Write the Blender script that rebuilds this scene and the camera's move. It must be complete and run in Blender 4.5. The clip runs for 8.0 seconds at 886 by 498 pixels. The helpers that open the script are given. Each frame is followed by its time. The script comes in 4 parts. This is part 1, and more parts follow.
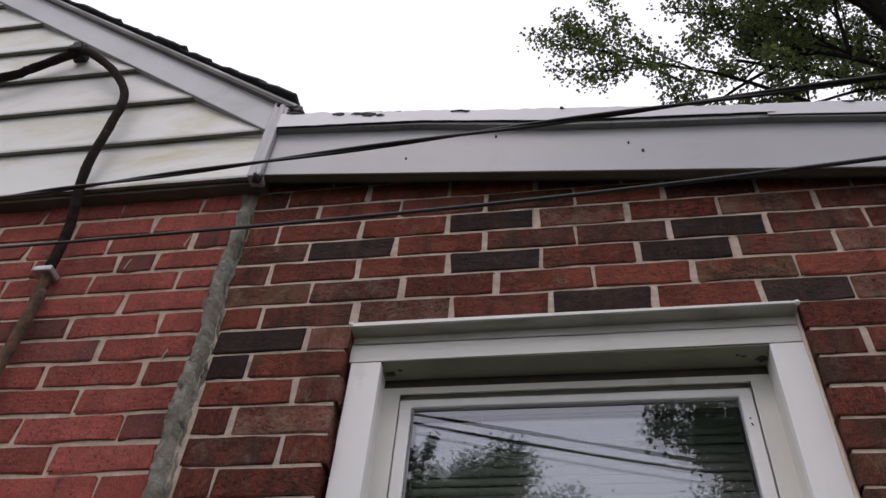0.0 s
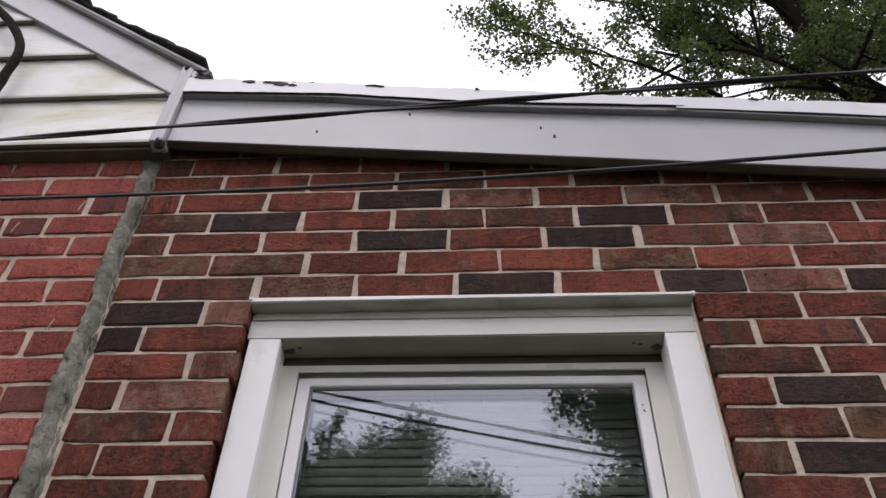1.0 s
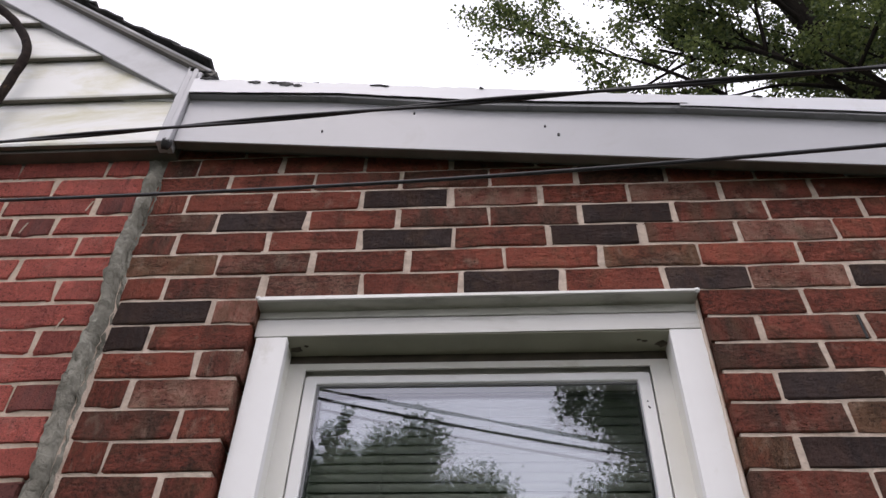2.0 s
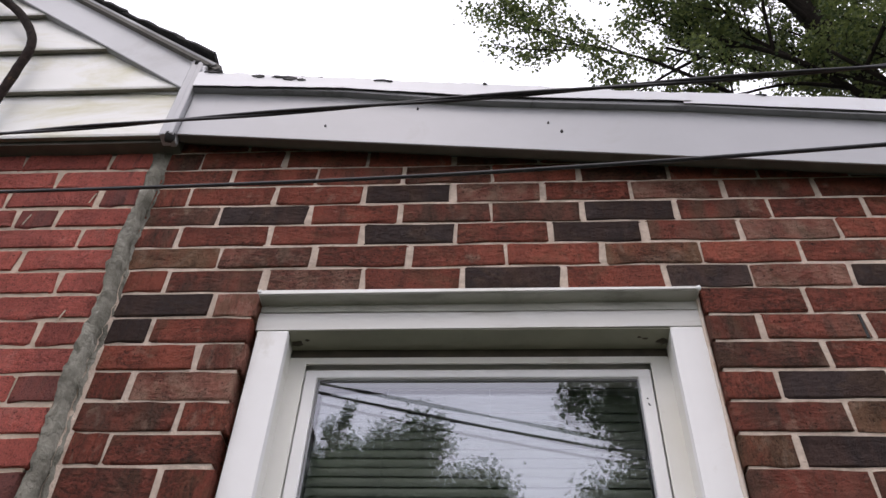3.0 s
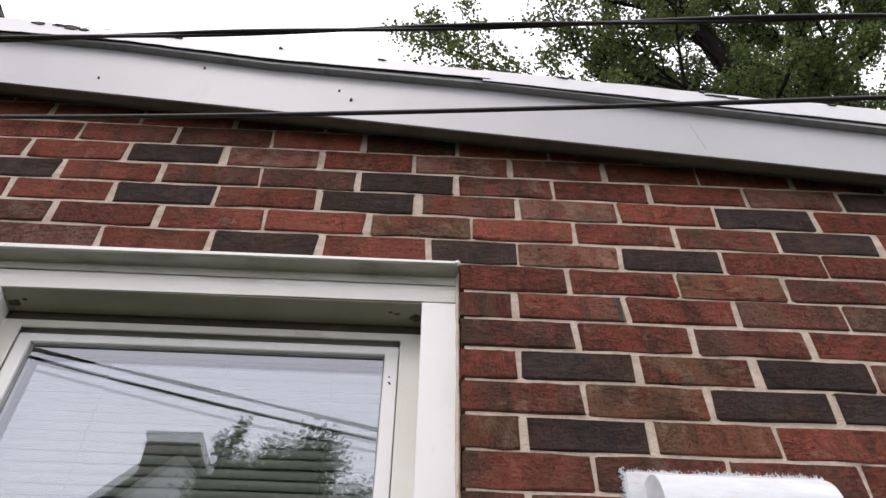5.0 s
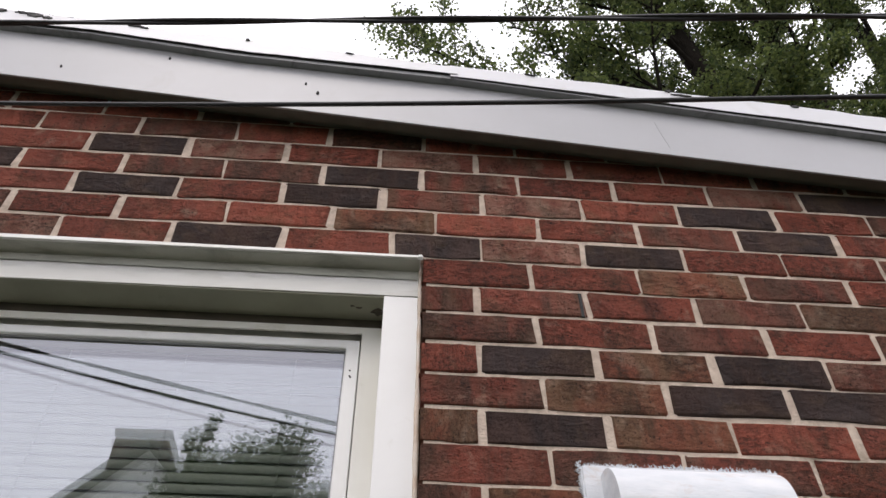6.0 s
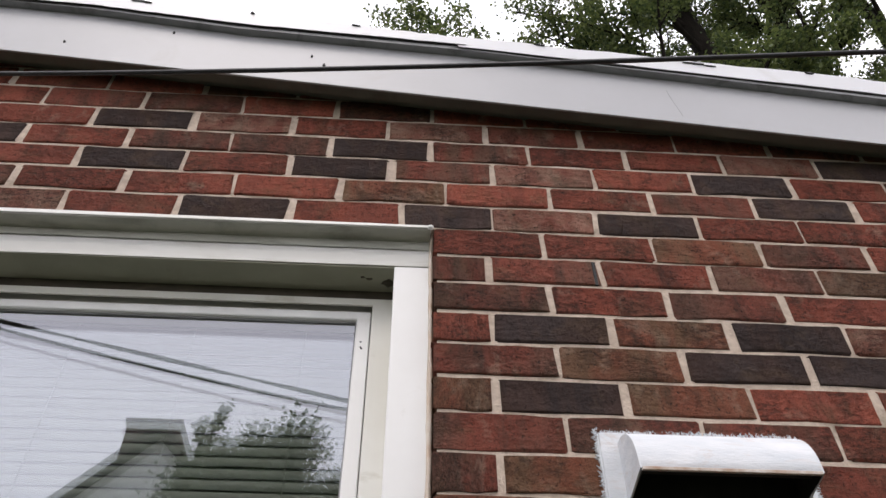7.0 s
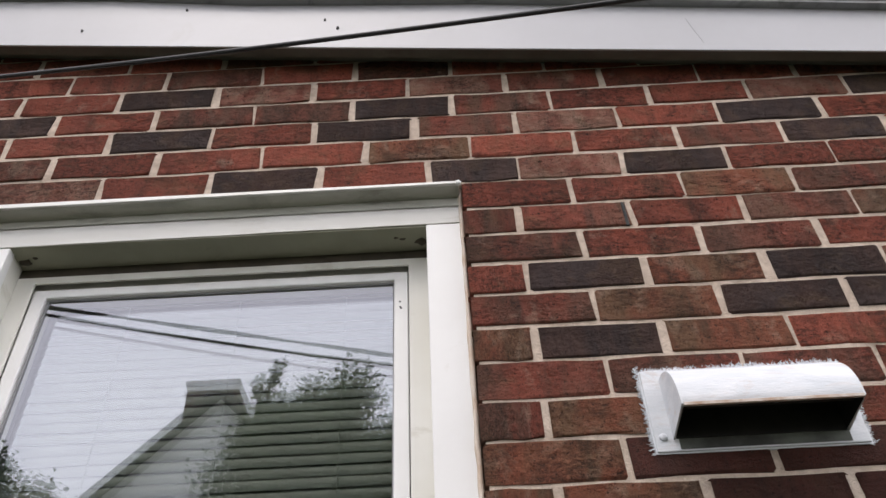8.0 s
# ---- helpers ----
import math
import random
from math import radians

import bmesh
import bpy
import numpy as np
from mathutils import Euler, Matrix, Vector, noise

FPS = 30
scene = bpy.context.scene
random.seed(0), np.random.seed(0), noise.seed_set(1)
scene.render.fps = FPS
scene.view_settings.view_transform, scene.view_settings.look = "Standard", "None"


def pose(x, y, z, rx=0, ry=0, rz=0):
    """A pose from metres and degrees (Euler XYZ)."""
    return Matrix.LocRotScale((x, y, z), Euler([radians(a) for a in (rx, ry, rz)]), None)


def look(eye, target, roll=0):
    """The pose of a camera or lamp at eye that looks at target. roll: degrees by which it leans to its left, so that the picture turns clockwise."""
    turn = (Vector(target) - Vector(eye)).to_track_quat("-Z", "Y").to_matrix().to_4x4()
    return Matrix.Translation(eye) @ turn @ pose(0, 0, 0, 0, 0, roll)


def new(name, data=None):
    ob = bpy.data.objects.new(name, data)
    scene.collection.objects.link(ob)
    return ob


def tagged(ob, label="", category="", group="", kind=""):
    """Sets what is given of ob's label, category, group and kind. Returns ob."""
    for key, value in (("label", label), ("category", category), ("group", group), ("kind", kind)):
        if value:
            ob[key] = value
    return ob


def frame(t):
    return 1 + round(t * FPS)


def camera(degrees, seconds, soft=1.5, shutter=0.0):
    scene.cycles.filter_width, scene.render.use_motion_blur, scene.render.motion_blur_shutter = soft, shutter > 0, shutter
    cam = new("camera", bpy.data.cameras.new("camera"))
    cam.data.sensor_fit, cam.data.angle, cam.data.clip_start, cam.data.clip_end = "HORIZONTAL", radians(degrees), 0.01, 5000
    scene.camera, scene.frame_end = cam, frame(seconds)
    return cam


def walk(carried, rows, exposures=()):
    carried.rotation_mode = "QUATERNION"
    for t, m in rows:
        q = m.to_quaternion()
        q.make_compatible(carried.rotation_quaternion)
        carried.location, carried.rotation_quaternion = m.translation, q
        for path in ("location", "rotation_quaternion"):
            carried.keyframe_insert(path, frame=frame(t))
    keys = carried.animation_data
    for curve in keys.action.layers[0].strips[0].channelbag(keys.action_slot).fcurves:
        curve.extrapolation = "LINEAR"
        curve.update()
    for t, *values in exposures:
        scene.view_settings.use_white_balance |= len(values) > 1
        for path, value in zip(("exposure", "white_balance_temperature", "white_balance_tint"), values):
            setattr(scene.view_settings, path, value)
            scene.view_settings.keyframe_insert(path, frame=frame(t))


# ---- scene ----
cam = camera(56.5, 8.0, 1.5)
PATH = [
    (0, (0.054, 0.037, 1.572), (-0.246, 1.362, 3.039), 5.8),
    (0.2, (0.059, 0.043, 1.578), (-0.175, 1.392, 3.033), 4.5),
    (0.5, (0.074, 0.051, 1.583), (-0.085, 1.424, 3.028), 3.1),
    (1, (0.076, 0.047, 1.592), (-0.029, 1.434, 3.028), 2.1),
    (1.5, (0.075, 0.043, 1.585), (-0.036, 1.43, 3.022), 1.9),
    (3, (0.081, 0.044, 1.581), (-0.046, 1.437, 3.011), 3.0),
    (3.5, (0.1, 0.054, 1.578), (0.043, 1.46, 3.0), 2.5),
    (3.8, (0.138, 0.075, 1.577), (0.185, 1.49, 2.987), 0.9),
    (4, (0.156, 0.08, 1.581), (0.287, 1.51, 2.974), -0.6),
    (4.2, (0.190, 0.106, 1.585), (0.363, 1.537, 2.974), -1.6),
    (4.5, (0.278, 0.152, 1.573), (0.422, 1.549, 2.997), -1.2),
    (4.8, (0.369, 0.182, 1.591), (0.443, 1.555, 3.041), 0.2),
    (5, (0.418, 0.212, 1.603), (0.463, 1.562, 3.077), 1.0),
    (5.2, (0.438, 0.205, 1.606), (0.498, 1.553, 3.083), 0.7),
    (6.5, (0.442, 0.241, 1.591), (0.549, 1.593, 3.06), -0.2),
    (7, (0.438, 0.26, 1.59), (0.526, 1.628, 3.046), -0.3),
    (7.5, (0.448, 0.234, 1.598), (0.511, 1.64, 3.018), -2.0),
    (8, (0.449, 0.227, 1.595), (0.445, 1.698, 2.95), -2.9),
]
EXPOSURES = [(0, -0.2, 6500, 20), (0.5, 0.02, 6500, 20), (1, 0.27, 6500, 20), (1.5, 0.36, 6500, 20), (3, 0.42, 6500, 20), (3.5, 0.38, 6500, 20), (4, 0.47, 6540, 19), (4.5, 0.66, 6600, 18), (6.5, 0.57, 6680, 16), (8, 0.70, 6680, 16)]
walk(cam, [(t, look(eye, target, roll)) for t, eye, target, roll in PATH], EXPOSURES)

# ---- world, sun, exposure ----
world = bpy.data.worlds.new("overcast_sky")
scene.world = world
world.use_nodes = True
wn = world.node_tree
wbg = wn.nodes["Background"]
sky = wn.nodes.new("ShaderNodeTexSky")
sky.sky_type = "NISHITA"
sky.sun_disc = False
sky.sun_elevation = radians(58)
sky.sun_rotation = radians(200)
cloud = wn.nodes.new("ShaderNodeMix")
cloud.data_type = "RGBA"
cloud.inputs[0].default_value = 0.86
cloud.inputs[7].default_value = (13.5, 13.9, 14.6, 1)
wn.links.new(sky.outputs[0], cloud.inputs[6])
wn.links.new(cloud.outputs[2], wbg.inputs[0])
wbg.inputs[1].default_value = 0.10
sun = new("sun", bpy.data.lights.new("sun", "SUN"))
sun.data.energy, sun.data.angle, sun.data.color = 0.7, radians(25), (1.0, 0.96, 0.9)
sun.matrix_world = look((-2, -6, 10), (0, 0, 0))


# ---- materials ----
def shader(name, rough=0.7, metal=0.0):
    m = bpy.data.materials.new(name)
    m.use_nodes = True
    nt = m.node_tree
    b = nt.nodes["Principled BSDF"]
    b.inputs["Roughness"].default_value = rough
    b.inputs["Metallic"].default_value = metal
    return m, nt, b


def coords(nt, stretch=(1, 1, 1), per_object=False):
    tc = nt.nodes.new("ShaderNodeTexCoord")
    mp = nt.nodes.new("ShaderNodeMapping")
    mp.inputs["Scale"].default_value = stretch
    nt.links.new(tc.outputs["Object"], mp.inputs["Vector"])
    if per_object:
        oi = nt.nodes.new("ShaderNodeObjectInfo")
        mu = nt.nodes.new("ShaderNodeMath")
        mu.operation = "MULTIPLY"
        mu.inputs[1].default_value = 37.0
        nt.links.new(oi.outputs["Random"], mu.inputs[0])
        nt.links.new(mu.outputs[0], mp.inputs["Location"])
    return mp.outputs[0]


def noise_tex(nt, vec, scale, detail=4.0, rough=0.55, distort=0.0):
    n = nt.nodes.new("ShaderNodeTexNoise")
    n.inputs["Scale"].default_value = scale
    n.inputs["Detail"].default_value = detail
    n.inputs["Roughness"].default_value = rough
    n.inputs["Distortion"].default_value = distort
    nt.links.new(vec, n.inputs["Vector"])
    return n.outputs["Fac"]


def ramp(nt, fac, lo, hi, v0=0.0, v1=1.0):
    r = nt.nodes.new("ShaderNodeMapRange")
    r.inputs["From Min"].default_value, r.inputs["From Max"].default_value = lo, hi
    r.inputs["To Min"].default_value, r.inputs["To Max"].default_value = v0, v1
    nt.links.new(fac, r.inputs["Value"])
    return r.outputs[0]


def blend(nt, fac, a, b, mode="MIX"):
    x = nt.nodes.new("ShaderNodeMix")
    x.data_type, x.blend_type = "RGBA", mode
    if isinstance(fac, (int, float)):
        x.inputs[0].default_value = fac
    else:
        nt.links.new(fac, x.inputs[0])
    for i, v in ((6, a), (7, b)):
        if isinstance(v, tuple):
            x.inputs[i].default_value = (*v, 1)
        else:
            nt.links.new(v, x.inputs[i])
    return x.outputs[2]


def bump(nt, b, height, strength, dist):
    n = nt.nodes.new("ShaderNodeBump")
    n.inputs["Strength"].default_value, n.inputs["Distance"].default_value = strength, dist
    nt.links.new(height, n.inputs["Height"])
    nt.links.new(n.outputs[0], b.inputs["Normal"])
    return n


def math_node(nt, op, a, b):
    n = nt.nodes.new("ShaderNodeMath")
    n.operation = op
    for i, v in ((0, a), (1, b)):
        if isinstance(v, (int, float)):
            n.inputs[i].default_value = v
        else:
            nt.links.new(v, n.inputs[i])
    return n.outputs[0]


def brick_material(name, base, second, streak, streak_amount, pale=(0.40, 0.29, 0.21), pale_amount=0.15, rough=1.0):
    """Wire-cut clay brick: two clay tones, fire-flashed smears, torn crust on some, pits, lime bloom."""
    m, nt, b = shader(name, 0.88)
    b.inputs["Specular IOR Level"].default_value = 0.16
    v = coords(nt, per_object=True)
    vs = coords(nt, (1.0, 1.0, 0.30), per_object=True)
    vh = coords(nt, (0.70, 1.0, 1.25), per_object=True)
    oi = nt.nodes.new("ShaderNodeObjectInfo")
    pick = math_node(nt, "FRACT", math_node(nt, "MULTIPLY", oi.outputs["Random"], 17.0), 0.0)
    col = blend(nt, ramp(nt, noise_tex(nt, vs, 11, 4, 0.55, 0.4), 0.42, 0.60), base, second)
    col = blend(nt, ramp(nt, noise_tex(nt, vs, 24, 6, 0.65), 0.58 - streak_amount, 0.72, 0.0, 0.85), col, streak)
    col = blend(nt, ramp(nt, noise_tex(nt, v, 19, 5, 0.6, 0.4), 0.74 - pale_amount, 0.90), col, pale)
    col = blend(nt, ramp(nt, noise_tex(nt, v, 14, 5, 0.6, 0.5), 0.52, 0.66, 0.0, 0.45 * rough), col, (0.135, 0.085, 0.048))
    bloom = noise_tex(nt, v, 70, 6, 0.75)
    col = blend(nt, ramp(nt, bloom, 0.62, 0.82, 0.0, 0.40), col, pale)
    torn = ramp(nt, noise_tex(nt, vh, 105, 7, 0.78, 0.3), 0.42, 0.53)
    patch = ramp(nt, math_node(nt, "ADD", noise_tex(nt, v, 15, 3, 0.5), math_node(nt, "MULTIPLY", pick, 0.26)), 0.56, 0.72)
    grit = noise_tex(nt, v, 420, 4, 0.8)
    pit = ramp(nt, noise_tex(nt, v, 170, 5, 0.75, 0.2), 0.36, 0.43)
    rip = ramp(nt, noise_tex(nt, vh, 33, 7, 0.66, 0.3), 0.285, 0.325)
    # low parts of the relief are darkened in colour too, as painted shade
    dark = math_node(nt, "MULTIPLY", math_node(nt, "SUBTRACT", 1.0, torn), patch)
    col = blend(nt, math_node(nt, "MULTIPLY", dark, 0.66 * rough), col, (0.055, 0.030, 0.022))
    col = blend(nt, ramp(nt, rip, 0.0, 1.0, 0.80 * rough, 0.0), col, (0.028, 0.018, 0.014))
    col = blend(nt, ramp(nt, pit, 0.0, 1.0, 0.82, 0.0), col, (0.03, 0.019, 0.015))
    col = blend(nt, ramp(nt, grit, 0.36, 0.72, 0.0, 0.58), col, (0.05, 0.031, 0.024))
    lum = ramp(nt, oi.outputs["Random"], 0, 1, 1.34, 1.86)
    mixer = nt.nodes.new("ShaderNodeVectorMath")
    mixer.operation = "SCALE"
    nt.links.new(col, mixer.inputs[0])
    nt.links.new(lum, mixer.inputs["Scale"])
    nt.links.new(mixer.outputs[0], b.inputs["Base Color"])
    h = math_node(nt, "MULTIPLY", math_node(nt, "MULTIPLY", torn, patch), 0.8 * rough)
    h = math_node(nt, "ADD", h, math_node(nt, "MULTIPLY", rip, 0.9 * rough))
    h = math_node(nt, "ADD", h, math_node(nt, "MULTIPLY", grit, 0.40))
    h = math_node(nt, "ADD", h, math_node(nt, "MULTIPLY", pit, 0.55))
    h = math_node(nt, "ADD", h, math_node(nt, "MULTIPLY", noise_tex(nt, v, 24, 4, 0.6), 1.0))
    h = math_node(nt, "ADD", h, math_node(nt, "MULTIPLY", noise_tex(nt, vh, 80, 4, 0.7), 0.7 * rough))
    bump(nt, b, h, 1.0, 0.026)
    return m


BRICKS = {
    "R": brick_material("red_brick", (0.330, 0.084, 0.052), (0.250, 0.069, 0.045), (0.082, 0.038, 0.028), 0.04),
    "O": brick_material("olive_brown_brick", (0.190, 0.101, 0.058), (0.255, 0.084, 0.048), (0.070, 0.048, 0.030), 0.06, pale_amount=0.22),
    "B": brick_material("brown_brick", (0.168, 0.080, 0.055), (0.258, 0.070, 0.046), (0.066, 0.045, 0.035), 0.07),
    "D": brick_material("flashed_dark_brick", (0.050, 0.037, 0.036), (0.074, 0.044, 0.037), (0.031, 0.025, 0.025), 0.05, pale=(0.20, 0.125, 0.095), pale_amount=0.02),
    "P": brick_material("pale_worn_brick", (0.315, 0.130, 0.093), (0.222, 0.072, 0.049), (0.082, 0.048, 0.037), 0.02, pale_amount=0.30),
    # S: darker copy of the red brick, paints the shadow under the vent
    "S": brick_material("vent_shadow_brick", (0.090, 0.031, 0.024), (0.068, 0.027, 0.021), (0.044, 0.023, 0.020), 0.05, pale=(0.176, 0.075, 0.054), pale_amount=0.02, rough=0.4),
    "M": brick_material("old_maroon_brick", (0.520, 0.128, 0.098), (0.415, 0.108, 0.087), (0.125, 0.055, 0.050), 0.0, pale=(0.470, 0.235, 0.185), pale_amount=0.16, rough=0.30),
    "N": brick_material("old_dim_brick", (0.230, 0.084, 0.073), (0.320, 0.090, 0.073), (0.090, 0.052, 0.052), 0.04, pale_amount=0.06, rough=0.30),
}


def mottled(name, a, c, scale, rough, bump_scale=0.0, bump_strength=0.3, bump_dist=0.002, stretch=(1, 1, 1), grime=None, grime_scale=3.0, grime_lo=0.55, grime_hi=0.75, spec=0.4, metal=0.0):
    """A surface of two tones with grain, and stains of a third one."""
    m, nt, b = shader(name, rough, metal)
    b.inputs["Specular IOR Level"].default_value = spec
    v = coords(nt, stretch)
    col = blend(nt, ramp(nt, noise_tex(nt, v, scale, 6, 0.6), 0.35, 0.65), a, c)
    if grime:
        col = blend(nt, ramp(nt, noise_tex(nt, v, grime_scale, 7, 0.65, 0.6), grime_lo, grime_hi), col, grime)
    nt.links.new(col, b.inputs["Base Color"])
    if bump_scale:
        bump(nt, b, noise_tex(nt, v, bump_scale, 5, 0.65), bump_strength, bump_dist)
    return m


MORTAR = mottled("tan_mortar", (0.71, 0.585, 0.48), (0.53, 0.42, 0.335), 60, 0.95, 240, 1.0, 0.004, grime=(0.24, 0.19, 0.14), grime_scale=9, grime_lo=0.57)
OLD_MORTAR = mottled("old_mortar", (0.64, 0.52, 0.41), (0.48, 0.37, 0.28), 40, 0.95, 220, 0.9, 0.003, grime=(0.2, 0.14, 0.12), grime_scale=9, grime_lo=0.54)
CEMENT = mottled("grey_cement_patch", (0.31, 0.295, 0.245), (0.14, 0.132, 0.105), 17, 0.95, 45, 1.0, 0.012, grime=(0.46, 0.445, 0.39), grime_scale=18, grime_lo=0.55)
WHITE_METAL = mottled("white_coil_metal", (0.70, 0.70, 0.72), (0.66, 0.66, 0.675), 2.2, 0.42, 6, 0.12, 0.004, grime=(0.52, 0.51, 0.48), grime_scale=7, grime_lo=0.60, grime_hi=0.9)
TRIM_WHITE = mottled("white_window_trim", (0.86, 0.855, 0.84), (0.81, 0.80, 0.78), 4, 0.38, 30, 0.08, 0.002, grime=(0.50, 0.46, 0.36), grime_scale=6, grime_lo=0.60, grime_hi=0.95)
VINYL = mottled("aged_white_vinyl", (0.80, 0.79, 0.74), (0.74, 0.725, 0.66), 5, 0.45, 40, 0.06, 0.001, grime=(0.42, 0.38, 0.28), grime_scale=11, grime_lo=0.6, grime_hi=0.9)
FASCIA = mottled("grey_white_fascia_metal", (0.47, 0.468, 0.485), (0.43, 0.428, 0.44), 2.2, 0.42, 6, 0.12, 0.004, grime=(0.40, 0.39, 0.38), grime_scale=7, grime_lo=0.60, grime_hi=0.9)
# white head metal seen from below: stains, with its shade put into the colour
HEAD_DIRT_SHADE = mottled("mildewed_shaded_head_metal", (0.31, 0.305, 0.225), (0.235, 0.23, 0.17), 5, 0.6, 40, 0.1, 0.001, grime=(0.10, 0.09, 0.07), grime_scale=7, grime_lo=0.56, grime_hi=0.8)
SIDING = mottled("weathered_white_siding", (0.80, 0.79, 0.76), (0.74, 0.74, 0.70), 2.0, 0.5, 50, 0.12, 0.002, stretch=(0.6, 1, 1.6), grime=(0.56, 0.53, 0.34), grime_scale=3.4, grime_lo=0.50, grime_hi=0.72)
LAP_EDGE = mottled("shaded_grimy_lap_edge", (0.25, 0.23, 0.19), (0.17, 0.155, 0.125), 9, 0.8, 60, 0.2, 0.001)
EDGE_GREY = mottled("grey_edge_and_shade", (0.30, 0.30, 0.31), (0.24, 0.24, 0.245), 5, 0.5, 50, 0.3, 0.002, grime=(0.10, 0.10, 0.10), grime_scale=9)
PAINTED_WOOD = mottled("grey_white_painted_board", (0.60, 0.60, 0.615), (0.54, 0.54, 0.55), 3, 0.5, 60, 0.15, 0.002, stretch=(1, 1, 1), grime=(0.40, 0.39, 0.38), grime_scale=4, grime_lo=0.6, grime_hi=0.9)
# dark board tone that carries the shade under eave and siding
SOFFIT = mottled("shaded_soffit_board", (0.17, 0.16, 0.14), (0.12, 0.11, 0.095), 8, 0.8, 60, 0.3, 0.002, grime=(0.12, 0.11, 0.09), grime_scale=5)
SHINGLE = mottled("black_asphalt_shingle", (0.03, 0.03, 0.032), (0.06, 0.057, 0.055), 60, 0.95, 700, 1.0, 0.004, grime=(0.10, 0.10, 0.09), grime_scale=14)
CAULK = mottled("cream_caulk", (0.70, 0.63, 0.55), (0.58, 0.44, 0.33), 25, 0.7, 90, 0.4, 0.002)
ROLL_ROOF = mottled("white_coated_roofing", (0.60, 0.60, 0.60), (0.5, 0.5, 0.49), 9, 0.8, 80, 0.5, 0.004)
TAR = mottled("black_tar_and_shade", (0.015, 0.014, 0.014), (0.03, 0.028, 0.026), 60, 0.7, 150, 0.6, 0.003)
RUBBER = mottled("black_wire_jacket", (0.018, 0.018, 0.02), (0.03, 0.03, 0.032), 80, 0.55, 300, 0.2, 0.001)
CABLE_CLOTH = mottled("brown_black_cable_sheath", (0.014, 0.010, 0.009), (0.032, 0.022, 0.018), 45, 0.95, 160, 0.9, 0.004, spec=0.1, grime=(0.16, 0.10, 0.05), grime_scale=12, grime_lo=0.62)
RUST = mottled("rust_stained_cable", (0.06, 0.04, 0.03), (0.17, 0.10, 0.045), 40, 0.9, 160, 0.9, 0.004)
GALV = mottled("galvanised_strap", (0.55, 0.55, 0.56), (0.4, 0.4, 0.4), 30, 0.45, 60, 0.3, 0.001, metal=0.6)
VENT_PAINT = mottled("brushed_white_paint", (0.74, 0.75, 0.77), (0.62, 0.65, 0.68), 26, 0.55, 90, 0.6, 0.002, stretch=(0.5, 1, 1.4), grime=(0.58, 0.50, 0.45), grime_scale=30, grime_lo=0.56, grime_hi=0.78)
VENT_DARK = mottled("shaded_sheet_metal", (0.012, 0.012, 0.012), (0.028, 0.025, 0.024), 20, 0.7, 40, 0.4, 0.002)
RUSTY_LIP = mottled("rust_bled_lip", (0.68, 0.63, 0.58), (0.40, 0.27, 0.19), 40, 0.8)
BLIND = mottled("grey_blind_slat", (0.175, 0.185, 0.155), (0.15, 0.16, 0.135), 6, 0.5)
CAP_MILDEW_SHADE = mottled("mildewed_shaded_cap_metal", (0.47, 0.465, 0.41), (0.37, 0.365, 0.31), 5, 0.6, 40, 0.1, 0.001, stretch=(0.5, 1, 1), grime=(0.15, 0.145, 0.11), grime_scale=9, grime_lo=0.52, grime_hi=0.8)
GROOVE = mottled("brown_shade_and_mud", (0.10, 0.082, 0.06), (0.06, 0.05, 0.038), 14, 0.9, 80, 0.4, 0.001)
SCUFF = mottled("faint_scuff", (0.38, 0.38, 0.385), (0.34, 0.34, 0.35), 40, 0.6)
FLANGE_SHADE = mottled("shaded_grey_flange", (0.13, 0.14, 0.12), (0.05, 0.05, 0.045), 18, 0.8, 60, 0.4, 0.001)
ROOM = mottled("dim_room_plaster", (0.45, 0.43, 0.40), (0.40, 0.38, 0.36), 3, 0.9)
BARK = mottled("grey_brown_bark", (0.010, 0.0085, 0.007), (0.018, 0.015, 0.012), 9, 0.95, 30, 1.0, 0.03, stretch=(1, 1, 0.25), spec=0.05)
GRASS = mottled("worn_lawn", (0.030, 0.040, 0.018), (0.045, 0.048, 0.026), 2.0, 0.95, 60, 0.8, 0.02, grime=(0.05, 0.042, 0.03), grime_scale=0.6)
HOUSE_SIDING = mottled("pale_grey_house_siding", (0.74, 0.75, 0.74), (0.68, 0.69, 0.68), 1.5, 0.7, 20, 0.2, 0.004)
CHIMNEY_BRICK = mottled("dark_chimney_brick", (0.12, 0.07, 0.06), (0.07, 0.05, 0.045), 12, 0.9, 30, 0.6, 0.01)


def leaf_material(name, a, c):
    m, nt, b = shader(name, 0.55)
    geo = nt.nodes.new("ShaderNodeNewGeometry")
    col = blend(nt, geo.outputs["Random Per Island"], a, c)
    nt.links.new(col, b.inputs["Base Color"])
    tr = nt.nodes.new("ShaderNodeBsdfTranslucent")
    nt.links.new(col, tr.inputs[0])
    mx = nt.nodes.new("ShaderNodeMixShader")
    mx.inputs[0].default_value = 0.45
    nt.links.new(b.outputs[0], mx.inputs[1])
    nt.links.new(tr.outputs[0], mx.inputs[2])
    nt.links.new(mx.outputs[0], nt.nodes["Material Output"].inputs[0])
    return m


LEAF = leaf_material("green_leaves", (0.024, 0.046, 0.016), (0.145, 0.175, 0.050))
LEAF_DARK = leaf_material("dark_green_leaves", (0.016, 0.036, 0.012), (0.042, 0.072, 0.022))


